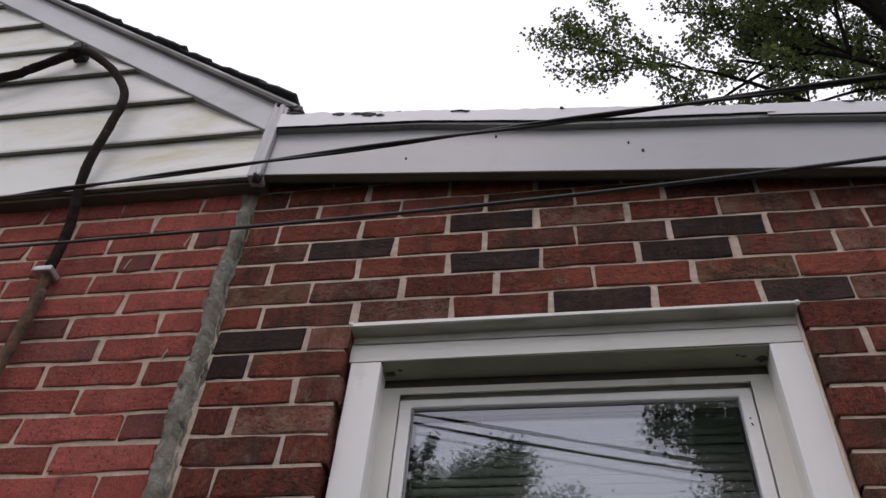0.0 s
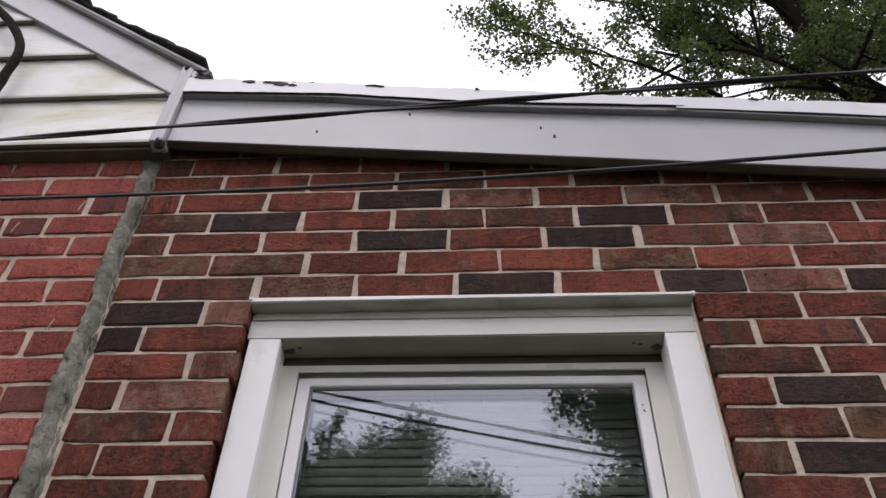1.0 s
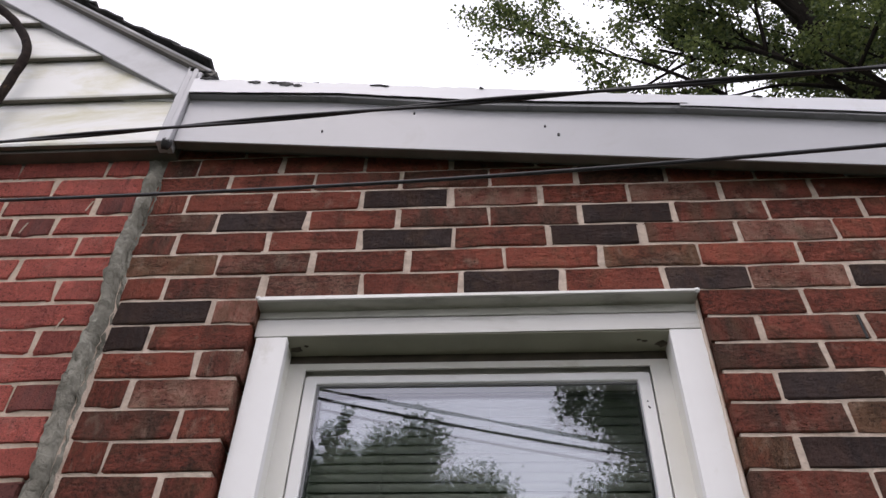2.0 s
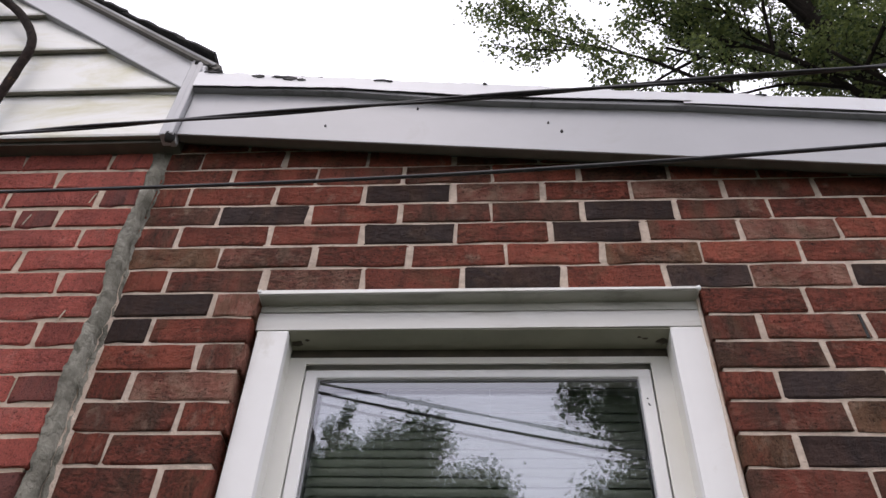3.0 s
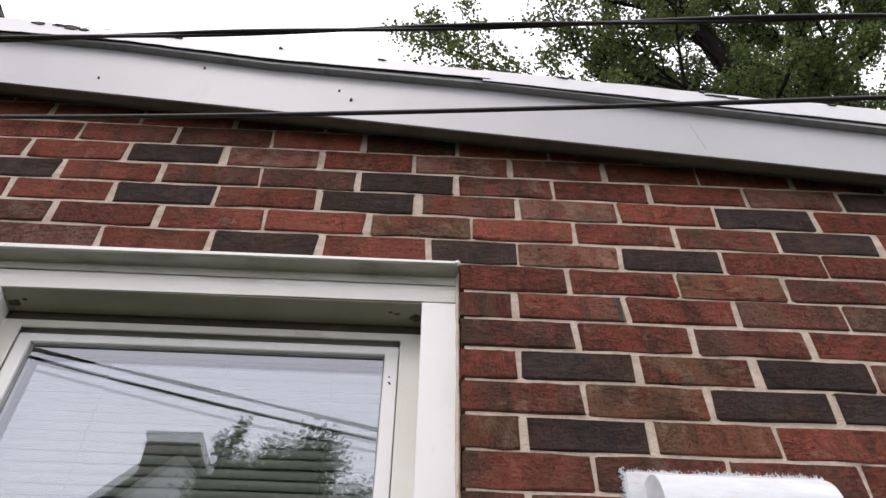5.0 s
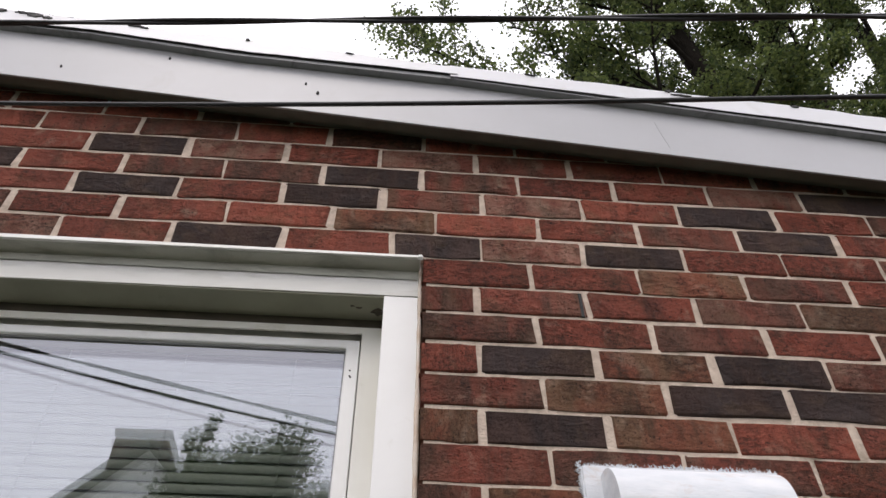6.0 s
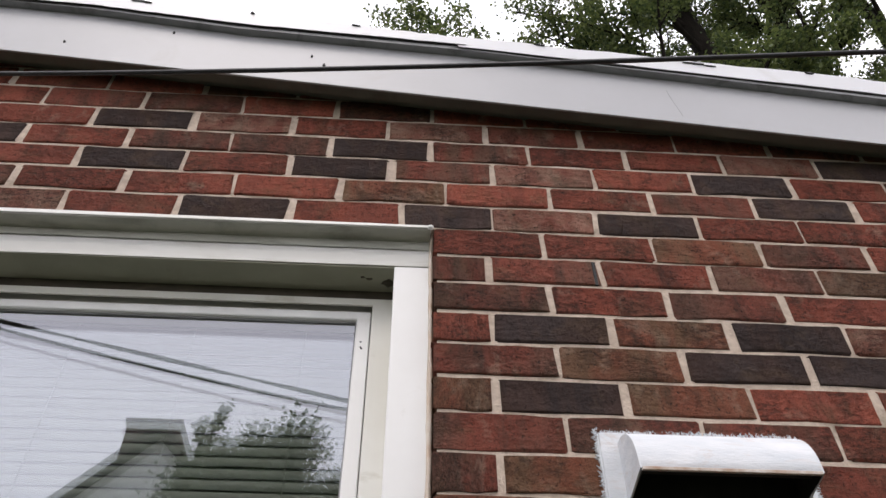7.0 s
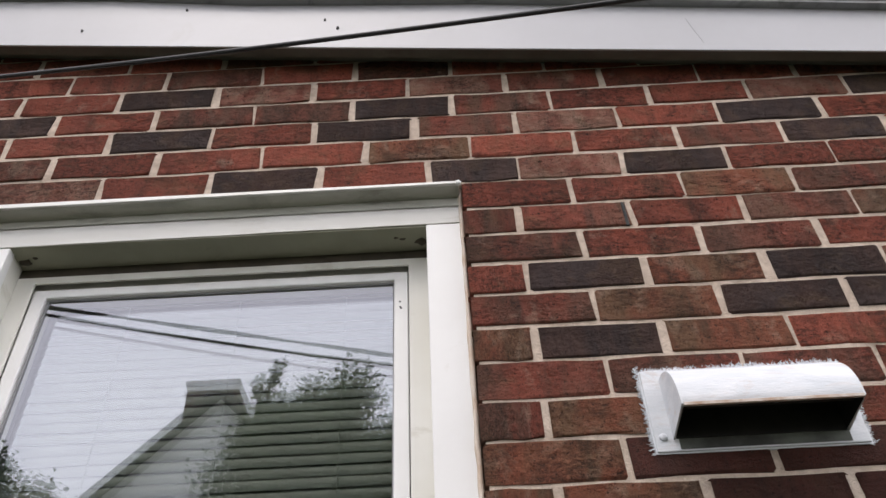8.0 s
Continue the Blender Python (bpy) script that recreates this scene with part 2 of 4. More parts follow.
def glass_material():
    """Coated pane: clear, with a mirror-like gloss that grows towards grazing views."""
    m = bpy.data.materials.new("window_glass")
    m.use_nodes = True
    nt = m.node_tree
    nt.nodes.remove(nt.nodes["Principled BSDF"])
    clear = nt.nodes.new("ShaderNodeBsdfTransparent")
    clear.inputs[0].default_value = (0.90, 0.93, 0.91, 1)
    gloss = nt.nodes.new("ShaderNodeBsdfGlossy")
    gloss.inputs["Roughness"].default_value = 0.0
    gloss.inputs["Color"].default_value = (0.90, 0.915, 1.0, 1)
    lw = nt.nodes.new("ShaderNodeLayerWeight")
    fac = math_node(nt, "ADD", math_node(nt, "MULTIPLY", math_node(nt, "POWER", lw.outputs["Facing"], 3.0), 0.8), 0.175)
    mx = nt.nodes.new("ShaderNodeMixShader")
    nt.links.new(fac, mx.inputs[0])
    nt.links.new(clear.outputs[0], mx.inputs[1])
    nt.links.new(gloss.outputs[0], mx.inputs[2])
    nt.links.new(mx.outputs[0], nt.nodes["Material Output"].inputs[0])
    edge = bpy.data.materials.new("window_glass_edge")
    edge.use_nodes = True
    et = edge.node_tree
    et.nodes.remove(et.nodes["Principled BSDF"])
    ec = et.nodes.new("ShaderNodeBsdfTransparent")
    et.links.new(ec.outputs[0], et.nodes["Material Output"].inputs[0])
    return m, edge


GLASS, GLASS_EDGE = glass_material()


# ---- mesh helpers ----
def mesh_object(name, bm, material, parent=None, label="", smooth=False):
    me = bpy.data.meshes.new(name)
    bmesh.ops.recalc_face_normals(bm, faces=bm.faces)
    bm.to_mesh(me)
    bm.free()
    me.materials.append(material)
    if smooth:
        for p in me.polygons:
            p.use_smooth = True
    ob = new(name, me)
    if parent is not None:
        ob.parent = parent
    return tagged(ob, label)


def part(name, bm, material, parent, label="", smooth=False):
    return mesh_object(name, bm, material, parent, label, smooth)


def box(x0, x1, y0, y1, z0, z1, bevel=0.0, bm=None):
    bm = bm or bmesh.new()
    r = bmesh.ops.create_cube(bm, size=1, matrix=Matrix.LocRotScale(((x0 + x1) / 2, (y0 + y1) / 2, (z0 + z1) / 2), None, (x1 - x0, y1 - y0, z1 - z0)))
    if bevel:
        es = list({e for v in r["verts"] for e in v.link_edges})
        bmesh.ops.bevel(bm, geom=es, offset=bevel, segments=2, affect="EDGES", profile=0.5)
    return bm


def extrude_xz(poly, y0, y1, bevel=0.0, bm=None):
    """A prism whose outline lies in x and z and which runs from y0 to y1."""
    bm = bm or bmesh.new()
    a = [bm.verts.new((x, y0, z)) for x, z in poly]
    c = [bm.verts.new((x, y1, z)) for x, z in poly]
    n = len(poly)
    bm.faces.new(a)
    bm.faces.new(c[::-1])
    for i in range(n):
        bm.faces.new((a[i], c[i], c[(i + 1) % n], a[(i + 1) % n]))
    if bevel:
        bmesh.ops.bevel(bm, geom=bm.edges[:], offset=bevel, segments=2, affect="EDGES", profile=0.5)
    return bm


def extrude_yz(poly, x0, x1, bm=None):
    bm = bm or bmesh.new()
    a = [bm.verts.new((x0, y, z)) for y, z in poly]
    c = [bm.verts.new((x1, y, z)) for y, z in poly]
    n = len(poly)
    bm.faces.new(a)
    bm.faces.new(c[::-1])
    for i in range(n):
        bm.faces.new((a[i], c[i], c[(i + 1) % n], a[(i + 1) % n]))
    return bm


def tube(points, radii, sides=8, bm=None, wobble=0.0):
    """A round tube along points; radii is one number or one per point."""
    bm = bm or bmesh.new()
    pts = [Vector(p) for p in points]
    if isinstance(radii, (int, float)):
        radii = [radii] * len(pts)
    rings = []
    for i, p in enumerate(pts):
        d = (pts[min(i + 1, len(pts) - 1)] - pts[max(i - 1, 0)]).normalized()
        u = d.cross(Vector((0.13, 1, 0.07))).normalized()
        w = d.cross(u)
        ring = []
        for k in range(sides):
            a = 2 * math.pi * k / sides
            r = radii[i] * (1 + wobble * random.uniform(-1, 1))
            ring.append(bm.verts.new(p + (u * math.cos(a) + w * math.sin(a)) * r))
        rings.append(ring)
    for r0, r1 in zip(rings, rings[1:]):
        for k in range(sides):
            bm.faces.new((r0[k], r0[(k + 1) % sides], r1[(k + 1) % sides], r1[k]))
    bm.faces.new(rings[0][::-1])
    bm.faces.new(rings[-1])
    return bm


def smooth_path(points, steps=8):
    """Catmull-Rom through points."""
    p = [Vector(q) for q in points]
    p = [p[0] * 2 - p[1]] + p + [p[-1] * 2 - p[-2]]
    out = []
    for i in range(1, len(p) - 2):
        for s in range(steps):
            t = s / steps
            out.append(0.5 * (2 * p[i] + (p[i + 1] - p[i - 1]) * t + (2 * p[i - 1] - 5 * p[i] + 4 * p[i + 1] - p[i + 2]) * t * t + (3 * p[i] - p[i - 1] - 3 * p[i + 1] + p[i + 2]) * t ** 3))
    return out + [p[-2]]


def thing(name, label, category, at=(0, 0, 0), group="", kind=""):
    return tagged(new(name), label, category, group, kind)


# ---- plan ----
FACE = 1.272          # brick face
JOINT = 0.0027        # depth of the raked mortar joints
BACK = 1.52           # inner face of the wall
WX0, WX1, WZ0, WZ1 = -0.403, 0.485, 1.02, 2.722   # brick opening of the window
COURSE, BED0 = 0.0677, 2.7226


def eave(x):
    """Height of the lower edge of the sloping fascia."""
    return 3.130 - 0.1045 * x


# ground
bm = bmesh.new()
bmesh.ops.create_grid(bm, x_segments=40, y_segments=40, size=400)
ground = mesh_object("ground", bm, GRASS)
tagged(ground, "green lawn with bare patches round the house", "ground", kind="structure")

# addition wall: mortar body with the opening cut through
bm = bmesh.new()
for xa, xb, zb in ((-0.72, WX0 - 0.008, 0.0), (WX0 - 0.008, WX1 + 0.008, WZ1), (WX1 + 0.008, 3.4, 0.0)):
    extrude_xz([(xa, zb), (xb, zb), (xb, eave(xb) + 0.06), (xa, eave(xa) + 0.06)], FACE + JOINT, BACK, bm=bm)
box(WX0 - 0.008, WX1 + 0.008, FACE + JOINT, BACK, 0, WZ0, bm=bm)
wall_addition = mesh_object("wall_addition", bm, MORTAR)
tagged(wall_addition, "red and flashed brick wall with tan mortar joints", "brick wall", kind="structure")

# old house wall
bm = box(-5.0, -0.742, FACE + 0.0048, BACK, 0, 3.26)
wall_old = mesh_object("wall_old", bm, OLD_MORTAR)
tagged(wall_old, "old maroon brick wall with crumbling mortar", "brick wall", kind="structure")

# cement joint between the two walls
bm = bmesh.new()
rows = []
N = 150
for i in range(N + 1):
    z = 3.22 - (3.22 - 1.2) * i / N
    cx = -0.744 + (3.19 - z) * 0.040 + 0.004 * math.sin(z * 17)
    hw = 0.0275 + 0.007 * noise.noise((z * 11, 3, 0)) + 0.004 * noise.noise((z * 37, 8, 0))
    ring = []
    for k in range(9):
        s = k / 8 * 2 - 1
        dep = (0.022 if z < 3.12 + 0.006 * s else 0.006) * (1 - abs(s) ** 3) + 0.010 * noise.noise((s * 2, z * 9, 1.7)) + 0.010 * noise.noise((s * 5, z * 44, 9)) - 0.024 * math.exp(-((s - 0.55) / 0.16) ** 2)
        ring.append(bm.verts.new((cx + s * hw + 0.008 * noise.noise((z * 42, s * 3, 4)), FACE + 0.004 - max(0.0, dep) if abs(s) < 1 else FACE + 0.012, z)))
    rows.append(ring)
for a, c in zip(rows, rows[1:]):
    for k in range(8):
        bm.faces.new((a[k], a[k + 1], c[k + 1], c[k]))
box(-0.765, -0.69, FACE + 0.012, BACK, 0, 3.24, bm=bm)
cement = mesh_object("cement_joint", bm, CEMENT, smooth=True)
tagged(cement, "rough grey cement strip sealing two brick walls", "cement joint", kind="structure")

# ---- eaves of the addition ----
XL, XR = -0.697, 3.5
bm = extrude_xz([(XL, eave(XL)), (XR, eave(XR)), (XR, eave(XR) + 0.20), (XL, eave(XL) + 0.20)], 1.217, 1.2215, 0.0012)
fascia = mesh_object("fascia_board", bm, FASCIA)
tagged(fascia, "white metal-clad sloping fascia board with nail holes", "fascia", kind="structure")
for nx, nz, r in ((0.211, 3.213, 0.004), (0.241, 3.178, 0.0055), (-0.107, 3.284, 0.0045), (-0.33, 3.221, 0.004)):
    bm = bmesh.new()
    bmesh.ops.create_cone(bm, cap_ends=True, segments=7, radius1=r, radius2=r * 0.7, depth=0.003, matrix=pose(nx, 1.2155, nz, 90, 0, 0))
    bmesh.ops.scale(bm, vec=(0.7, 1, 1.2), verts=bm.verts, space=Matrix.Translation((-nx, -1.2155, -nz)))
    part("nail", bm, TAR, fascia, "small rusted nail head")

part("scratch", tube(smooth_path([(0.993, 1.2168, 3.147), (0.998, 1.2168, 3.11), (1.004, 1.2168, 3.08), (1.009, 1.2168, 3.05)], 3), 0.0005, 5), SCUFF, fascia, "faint grey scratch")
bm = extrude_xz([(XL, eave(XL) + 0.002), (XR, eave(XR) + 0.002), (XR, eave(XR) + 0.012), (XL, eave(XL) + 0.012)], 1.2215, 1.244)
extrude_xz([(XL, eave(XL) + 0.030), (XR, eave(XR) + 0.030), (XR, eave(XR) + 0.045), (XL, eave(XL) + 0.045)], 1.2445, FACE + 0.002, bm=bm)
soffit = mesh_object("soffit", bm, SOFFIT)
tagged(soffit, "narrow soffit board above the brickwork, darkened for shade", "soffit", kind="structure")

# drip edge: underside lip, then two lapped lengths of face metal
def drip_low(x):
    if x < 0.55:
        return float(np.interp(x, (-0.75, -0.3, 0.04, 0.55), (3.385, 3.352, 3.301, 3.2585)))
    return 3.252 - 0.121 * (x - 0.55)


def drip_high(x):
    return 3.362 - 0.1245 * x if x < 0.55 else 3.300 - 0.106 * (x - 0.55)


def edge_low(x):
    """Lower rim of the grey strip that shows under the drip edge."""
    return float(np.interp(x, (-0.7, -0.3, 0.06, 0.54, 1.07, 1.43, 3.5), (3.379, 3.343, 3.286, 3.246, 3.180, 3.133, 2.864)))


EDGE_XS = (XL, -0.5, -0.3, -0.1, 0.04, 0.3, 0.54, 0.56, 0.8, 1.07, 1.43, XR)
# grey of this board stands for shade under the drip edge
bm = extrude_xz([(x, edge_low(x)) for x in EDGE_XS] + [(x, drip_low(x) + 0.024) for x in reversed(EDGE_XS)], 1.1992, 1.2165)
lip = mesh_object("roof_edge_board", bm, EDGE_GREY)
tagged(lip, "roof edge strip, grey as painted shade", "trim", kind="structure")
# black strip that paints the shadow line of the gap
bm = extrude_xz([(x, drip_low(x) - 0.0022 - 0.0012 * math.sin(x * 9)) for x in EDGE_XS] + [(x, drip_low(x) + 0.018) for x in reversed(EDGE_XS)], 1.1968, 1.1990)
tagged(mesh_object("roof_edge_gap", bm, TAR), "black strip painting the shade gap under the drip edge", "trim", kind="structure")


def drip_piece(xa, xb, y, label, seed):
    r = random.Random(seed)
    xs = [xa + (xb - xa) * i / 60 for i in range(61)]
    low = [(x, drip_low(min(max(x, -9), 0.5499) if xb < 0.6 else max(x, 0.55)) + r.uniform(-0.0012, 0.0012)) for x in xs]
    high = [(x, drip_high(min(x, 0.5499) if xb < 0.6 else max(x, 0.55)) + r.uniform(-0.004, 0.003)) for x in xs]
    bm = bmesh.new()
    lv = [bm.verts.new((x, y, z)) for x, z in low]
    hv = [bm.verts.new((x, y + 0.002, z)) for x, z in high]
    bv = [bm.verts.new((x, y + 0.06, z + 0.012)) for x, z in high]
    lb = [bm.verts.new((x, y + 0.002, z + 0.001)) for x, z in low]
    for i in range(60):
        for p, q in ((lb, lv), (lv, hv), (hv, bv)):
            bm.faces.new((p[i], p[i + 1], q[i + 1], q[i]))
    for i in (0, 60):
        bm.faces.new((lb[i], lv[i], hv[i], bv[i]))
    ob = mesh_object("drip_edge", bm, WHITE_METAL)
    return tagged(ob, label, "flashing", kind="structure")


drip_left = drip_piece(XL, 0.552, 1.1930, "bent white metal drip edge with peeling tar", 3)
drip_right = drip_piece(0.535, XR, 1.1948, "white metal drip edge lapped under another", 4)

# ragged tar along the peeling upper rim, and scabs of it on the face
rt = random.Random(11)
for owner, y, xa, xb in ((drip_left, 1.1942, XL + 0.03, 0.545), (drip_right, 1.1960, 0.56, 2.6)):
    bm = bmesh.new()
    x = xa
    while x < xb:
        w = rt.uniform(0.01, 0.06)
        h = max(0.0004, rt.gauss(0.0016, 0.0014)) * (1.8 if x < -0.3 else 0.7)
        n = 5
        top = [(x + w * (1 - k / n), drip_high(x + w * (1 - k / n)) + h * rt.uniform(0.3, 1.2)) for k in range(n + 1)]
        extrude_xz([(x, drip_high(x) - 0.005), (x + w, drip_high(x + w) - 0.005)] + top, y + 0.004, y + 0.03, bm=bm)
        x += w + (rt.uniform(0.0, 0.05) if x < 0.55 else rt.uniform(0.06, 0.35))
    part("tar_rim", bm, TAR, owner, "ragged black tar rim")
for sx, w, h, drop in ((-0.655, 0.05, 0.004, 0.002), (-0.53, 0.035, 0.005, 0.012), (-0.47, 0.05, 0.006, 0.011), (-0.445, 0.045, 0.008, 0.017), (-0.415, 0.025, 0.005, 0.02), (-0.20, 0.05, 0.003, 0.006), (-0.185, 0.02, 0.003, 0.009), (0.06, 0.010, 0.005, 0.002), (0.30, 0.02, 0.003, 0.004), (0.72, 0.03, 0.003, 0.003), (1.04, 0.018, 0.006, 0.002), (1.07, 0.05, 0.003, 0.014), (1.10, 0.03, 0.002, 0.018), (1.33, 0.02, 0.004, 0.003)):
    bm = bmesh.new()
    n = 18
    zc = drip_high(sx) - drop
    ring = []
    for k in range(n):
        a = 2 * math.pi * k / n
        q = rt.uniform(0.35, 1.2)
        ring.append((sx + math.cos(a) * w * 0.5 * q, zc + math.sin(a) * h * q - math.cos(a) * w * 0.06))
    y = 1.1930 if sx < 0.55 else 1.1948
    extrude_xz(ring, y - 0.0012, y + 0.006, bm=bm)
    part("tar_scab", bm, TAR, drip_left if sx < 0.55 else drip_right, "black peeling tar")

# roof of the addition
bm = bmesh.new()
extrude_xz([(XL - 0.2, drip_high(XL) + 0.04), (0.55, drip_high(0.54) + 0.01), (XR, drip_high(XR) + 0.01), (XR, drip_high(XR) - 0.03), (0.55, drip_high(0.54) - 0.03), (XL - 0.2, drip_high(XL) - 0.03)], 1.235, 6.0, bm=bm)
roof_add = mesh_object("roof_addition", bm, ROLL_ROOF)
tagged(roof_add, "low white-coated roof of the addition", "roof", kind="structure")

# ---- gable of the old house ----
def rake(x):
    """Height of the lower edge of the sloping rake board."""
    return 3.402 - 0.822 * (x + 0.733)


gable = tagged(new("wall_gable"), "weathered white lap siding on the gable", "siding", kind="structure")
LAP = 0.2115
for i in range(13):
    z0 = 3.205 + LAP * i
    z1 = z0 + LAP + 0.012
    xr0 = -0.733 if z0 < 3.384 else -0.733 - (z0 - 3.384) / 0.822
    xr1 = -0.733 if z1 < 3.384 else -0.733 - (z1 - 3.384) / 0.822
    xr0, xr1 = xr0 + 0.05 * (z0 > 3.384), xr1 + 0.05 * (z1 > 3.384)
    xr0, xr1 = min(xr0, -0.733), min(xr1, -0.733)
    if xr0 < -4.8:
        break
    bm = bmesh.new()
    yb, yt = 1.222, 1.240
    prof = [(0.0, yb + 0.012), (0.0, yb), (0.006, yb - 0.002), (0.5, 0.5 * (yb + yt)), (1.0, yt)]
    cols = []
    for s, y in prof:
        z = z0 + (z1 - z0) * min(1, s if s != 0.006 else 0.03)
        xr = xr0 + (xr1 - xr0) * s
        n = 14
        cols.append([bm.verts.new((-5.0 + (xr + 5.0) * k / n, y + 0.0015 * noise.noise((k * 0.7, z * 3, i)), z + 0.002 * noise.noise((k * 0.5, 7, i)))) for k in range(n + 1)])
    for a, c in zip(cols, cols[1:]):
        for k in range(len(a) - 1):
            bm.faces.new((a[k], a[k + 1], c[k + 1], c[k]))
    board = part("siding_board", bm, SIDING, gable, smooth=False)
    # down-facing lap edges get a dark tone: painted shade plus some grime
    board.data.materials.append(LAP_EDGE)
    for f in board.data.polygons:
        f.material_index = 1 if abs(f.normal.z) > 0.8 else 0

# sheathing behind the siding and the dark shadow gap trim under it
bm = extrude_xz([(-5.0, 3.2), (-0.70, 3.2), (-0.70, 3.36), (-4.2, 6.2), (-5.0, 6.2)], 1.245, BACK)
sheath = mesh_object("wall_gable_sheathing", bm, SOFFIT)
tagged(sheath, "dark sheathing behind the gable siding", "wall", kind="structure")
bm = box(-5.0, -0.70, 1.238, FACE + 0.004, 3.197, 3.215)
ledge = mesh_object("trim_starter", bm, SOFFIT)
tagged(ledge, "starter strip under the siding, darkened for shade", "trim", kind="structure")

# rake board with lower lip, corner post, shingles
def rake_strip(name, o0, o1, y0, y1, xr, material, label, cat, bev=0.002):
    d = Vector((-1, 0.805)).normalized()
    n = Vector((d.y, -d.x)) * -1
    n = n if n.y > 0 else -n
    a = Vector((xr, rake(xr)))
    L = 5.2
    p = [a + n * o0, a + d * L + n * o0, a + d * L + n * o1, a + n * o1]
    bm = extrude_xz([(q.x, q.y) for q in p], y0, y1, bev)
    ob = mesh_object(name, bm, material)
    return tagged(ob, label, cat, kind="structure")


rake_strip("rake_board", 0.0, 0.112, 1.2165, 1.232, -0.738, PAINTED_WOOD, "white metal-clad rake board under the roof edge", "trim")
rake_strip("trim_rake_lip", -0.004, 0.0, 1.2140, 1.236, -0.742, EDGE_GREY, "thin grey channel along the rake board", "trim", 0.001)
rake_strip("trim_rake_top", 0.108, 0.116, 1.199, 1.232, -0.735, FASCIA, "white metal roof edge strip", "trim", 0.001)

bm = box(-0.737, -0.716, 1.207, 1.245, 3.19, 3.535, 0.003)
box(-0.7155, -0.699, 1.201, 1.245, 3.186, 3.515, 0.003, bm=bm)
corner = mesh_object("corner_post", bm, FASCIA)
tagged(corner, "white corner post between siding and fascia", "trim", kind="structure")
bm = bmesh.new()
bmesh.ops.create_icosphere(bm, subdivisions=2, radius=0.014, matrix=Matrix.Translation((-0.708, 1.215, 3.187)))
for v in bm.verts:
    v.co += Vector((noise.noise(v.co * 60), noise.noise(v.co * 60 + Vector((5, 0, 0))), noise.noise(v.co * 60 + Vector((0, 5, 0))))) * 0.008
part("caulk_lump", bm, TAR, corner, "dark dirt lump", True)
# caulk smear where fascia meets the post
bm = tube(smooth_path([(-0.694, 1.210, 3.50), (-0.692, 1.206, 3.475), (-0.690, 1.206, 3.44), (-0.694, 1.206, 3.405)], 5), [0.007, 0.008, 0.006, 0.006, 0.008, 0.005, 0.007, 0.008, 0.006, 0.007, 0.005, 0.005, 0.004, 0.004, 0.003, 0.002], 7, wobble=0.35)
part("caulk_bead", bm, PAINTED_WOOD, corner, "grey smeared caulk", True)

roof_main = tagged(new("roof_main"), "dark worn asphalt shingle roof edge", "roof", kind="structure")
rs = random.Random(21)
d = Vector((-1, 0, 0.805)).normalized()
nrm = Vector((0.805, 0, 1)).normalized()
start = Vector((-0.735, 0, rake(-0.735))) + nrm * 0.117
for i in range(34):
    L0, L1 = 0.022 + i * 0.14, 0.187 + i * 0.14
    jut = rs.uniform(-0.006, 0.008)
    lift = 0.004 + rs.uniform(0, 0.004)
    a, c = start + d * L0 + nrm * (lift + 0.006), start + d * L1 + nrm * lift
    th = nrm * 0.007
    bm = bmesh.new()
    seg = 4
    lows, highs = [], []
    for k in range(seg + 1):
        q = a.lerp(c, k / seg)
        y0 = 1.186 + jut + rs.uniform(-0.004, 0.004)
        for store, off in ((lows, Vector((0, 0, 0))), (highs, th)):
            store.append((bm.verts.new(q + off + Vector((0, y0, 0))), bm.verts.new(q + off + Vector((0, 5.0, 0)))))
    for k in range(seg):
        (l0, l0b), (l1, l1b) = lows[k], lows[k + 1]
        (h0, h0b), (h1, h1b) = highs[k], highs[k + 1]
        bm.faces.new((l0, l1, h1, h0))
        bm.faces.new((l0, l0b, l1b, l1))
        bm.faces.new((h0, h1, h1b, h0b))
    bm.faces.new((lows[0][0], highs[0][0], highs[0][1], lows[0][1]))
    bm.faces.new((lows[-1][0], lows[-1][1], highs[-1][1], highs[-1][0]))
    part("shingle", bm, SHINGLE, roof_main)
bm = bmesh.new()
p = [start + d * -0.02, start + d * 5.0, start + d * 5.0 - nrm * 0.02, start + d * -0.02 - nrm * 0.02]
extrude_xz([(q.x, q.z) for q in p], 1.2, 5.0, bm=bm)
part("roof_deck", bm, SOFFIT, roof_main)
# ragged tar and shingle crumbs at the foot of the rake
bm = bmesh.new()
for k in range(9):
    q = Vector((-0.715 + 0.012 * k, 1.205 + rs.uniform(-0.008, 0.02), 3.508 - 0.0075 * k + rs.uniform(-0.005, 0.005)))
    bmesh.ops.create_icosphere(bm, subdivisions=1, radius=rs.uniform(0.005, 0.012), matrix=Matrix.Translation(q) @ Matrix.Diagonal((1.4, 1, 0.6, 1)))
part("tar_crumbs", bm, TAR, roof_main, "black crumbling tar")

# ---- window ----
window = tagged(new("window_1"), "white-trimmed window with drip cap and double glazing", "window", kind="structure")
TY = 1.291
# head trim: drip cap lip, sloping cove, flat face
prof = [(TY + 0.02, 2.637), (TY, 2.637), (TY - 0.001, 2.664), (TY + 0.001, 2.680), (TY + 0.0035, 2.690), (TY + 0.004, 2.7030), (TY - 0.030, 2.7040), (TY - 0.0335, 2.7050), (TY - 0.033, 2.7130), (TY - 0.026, 2.7165), (TY + 0.02, 2.7205)]
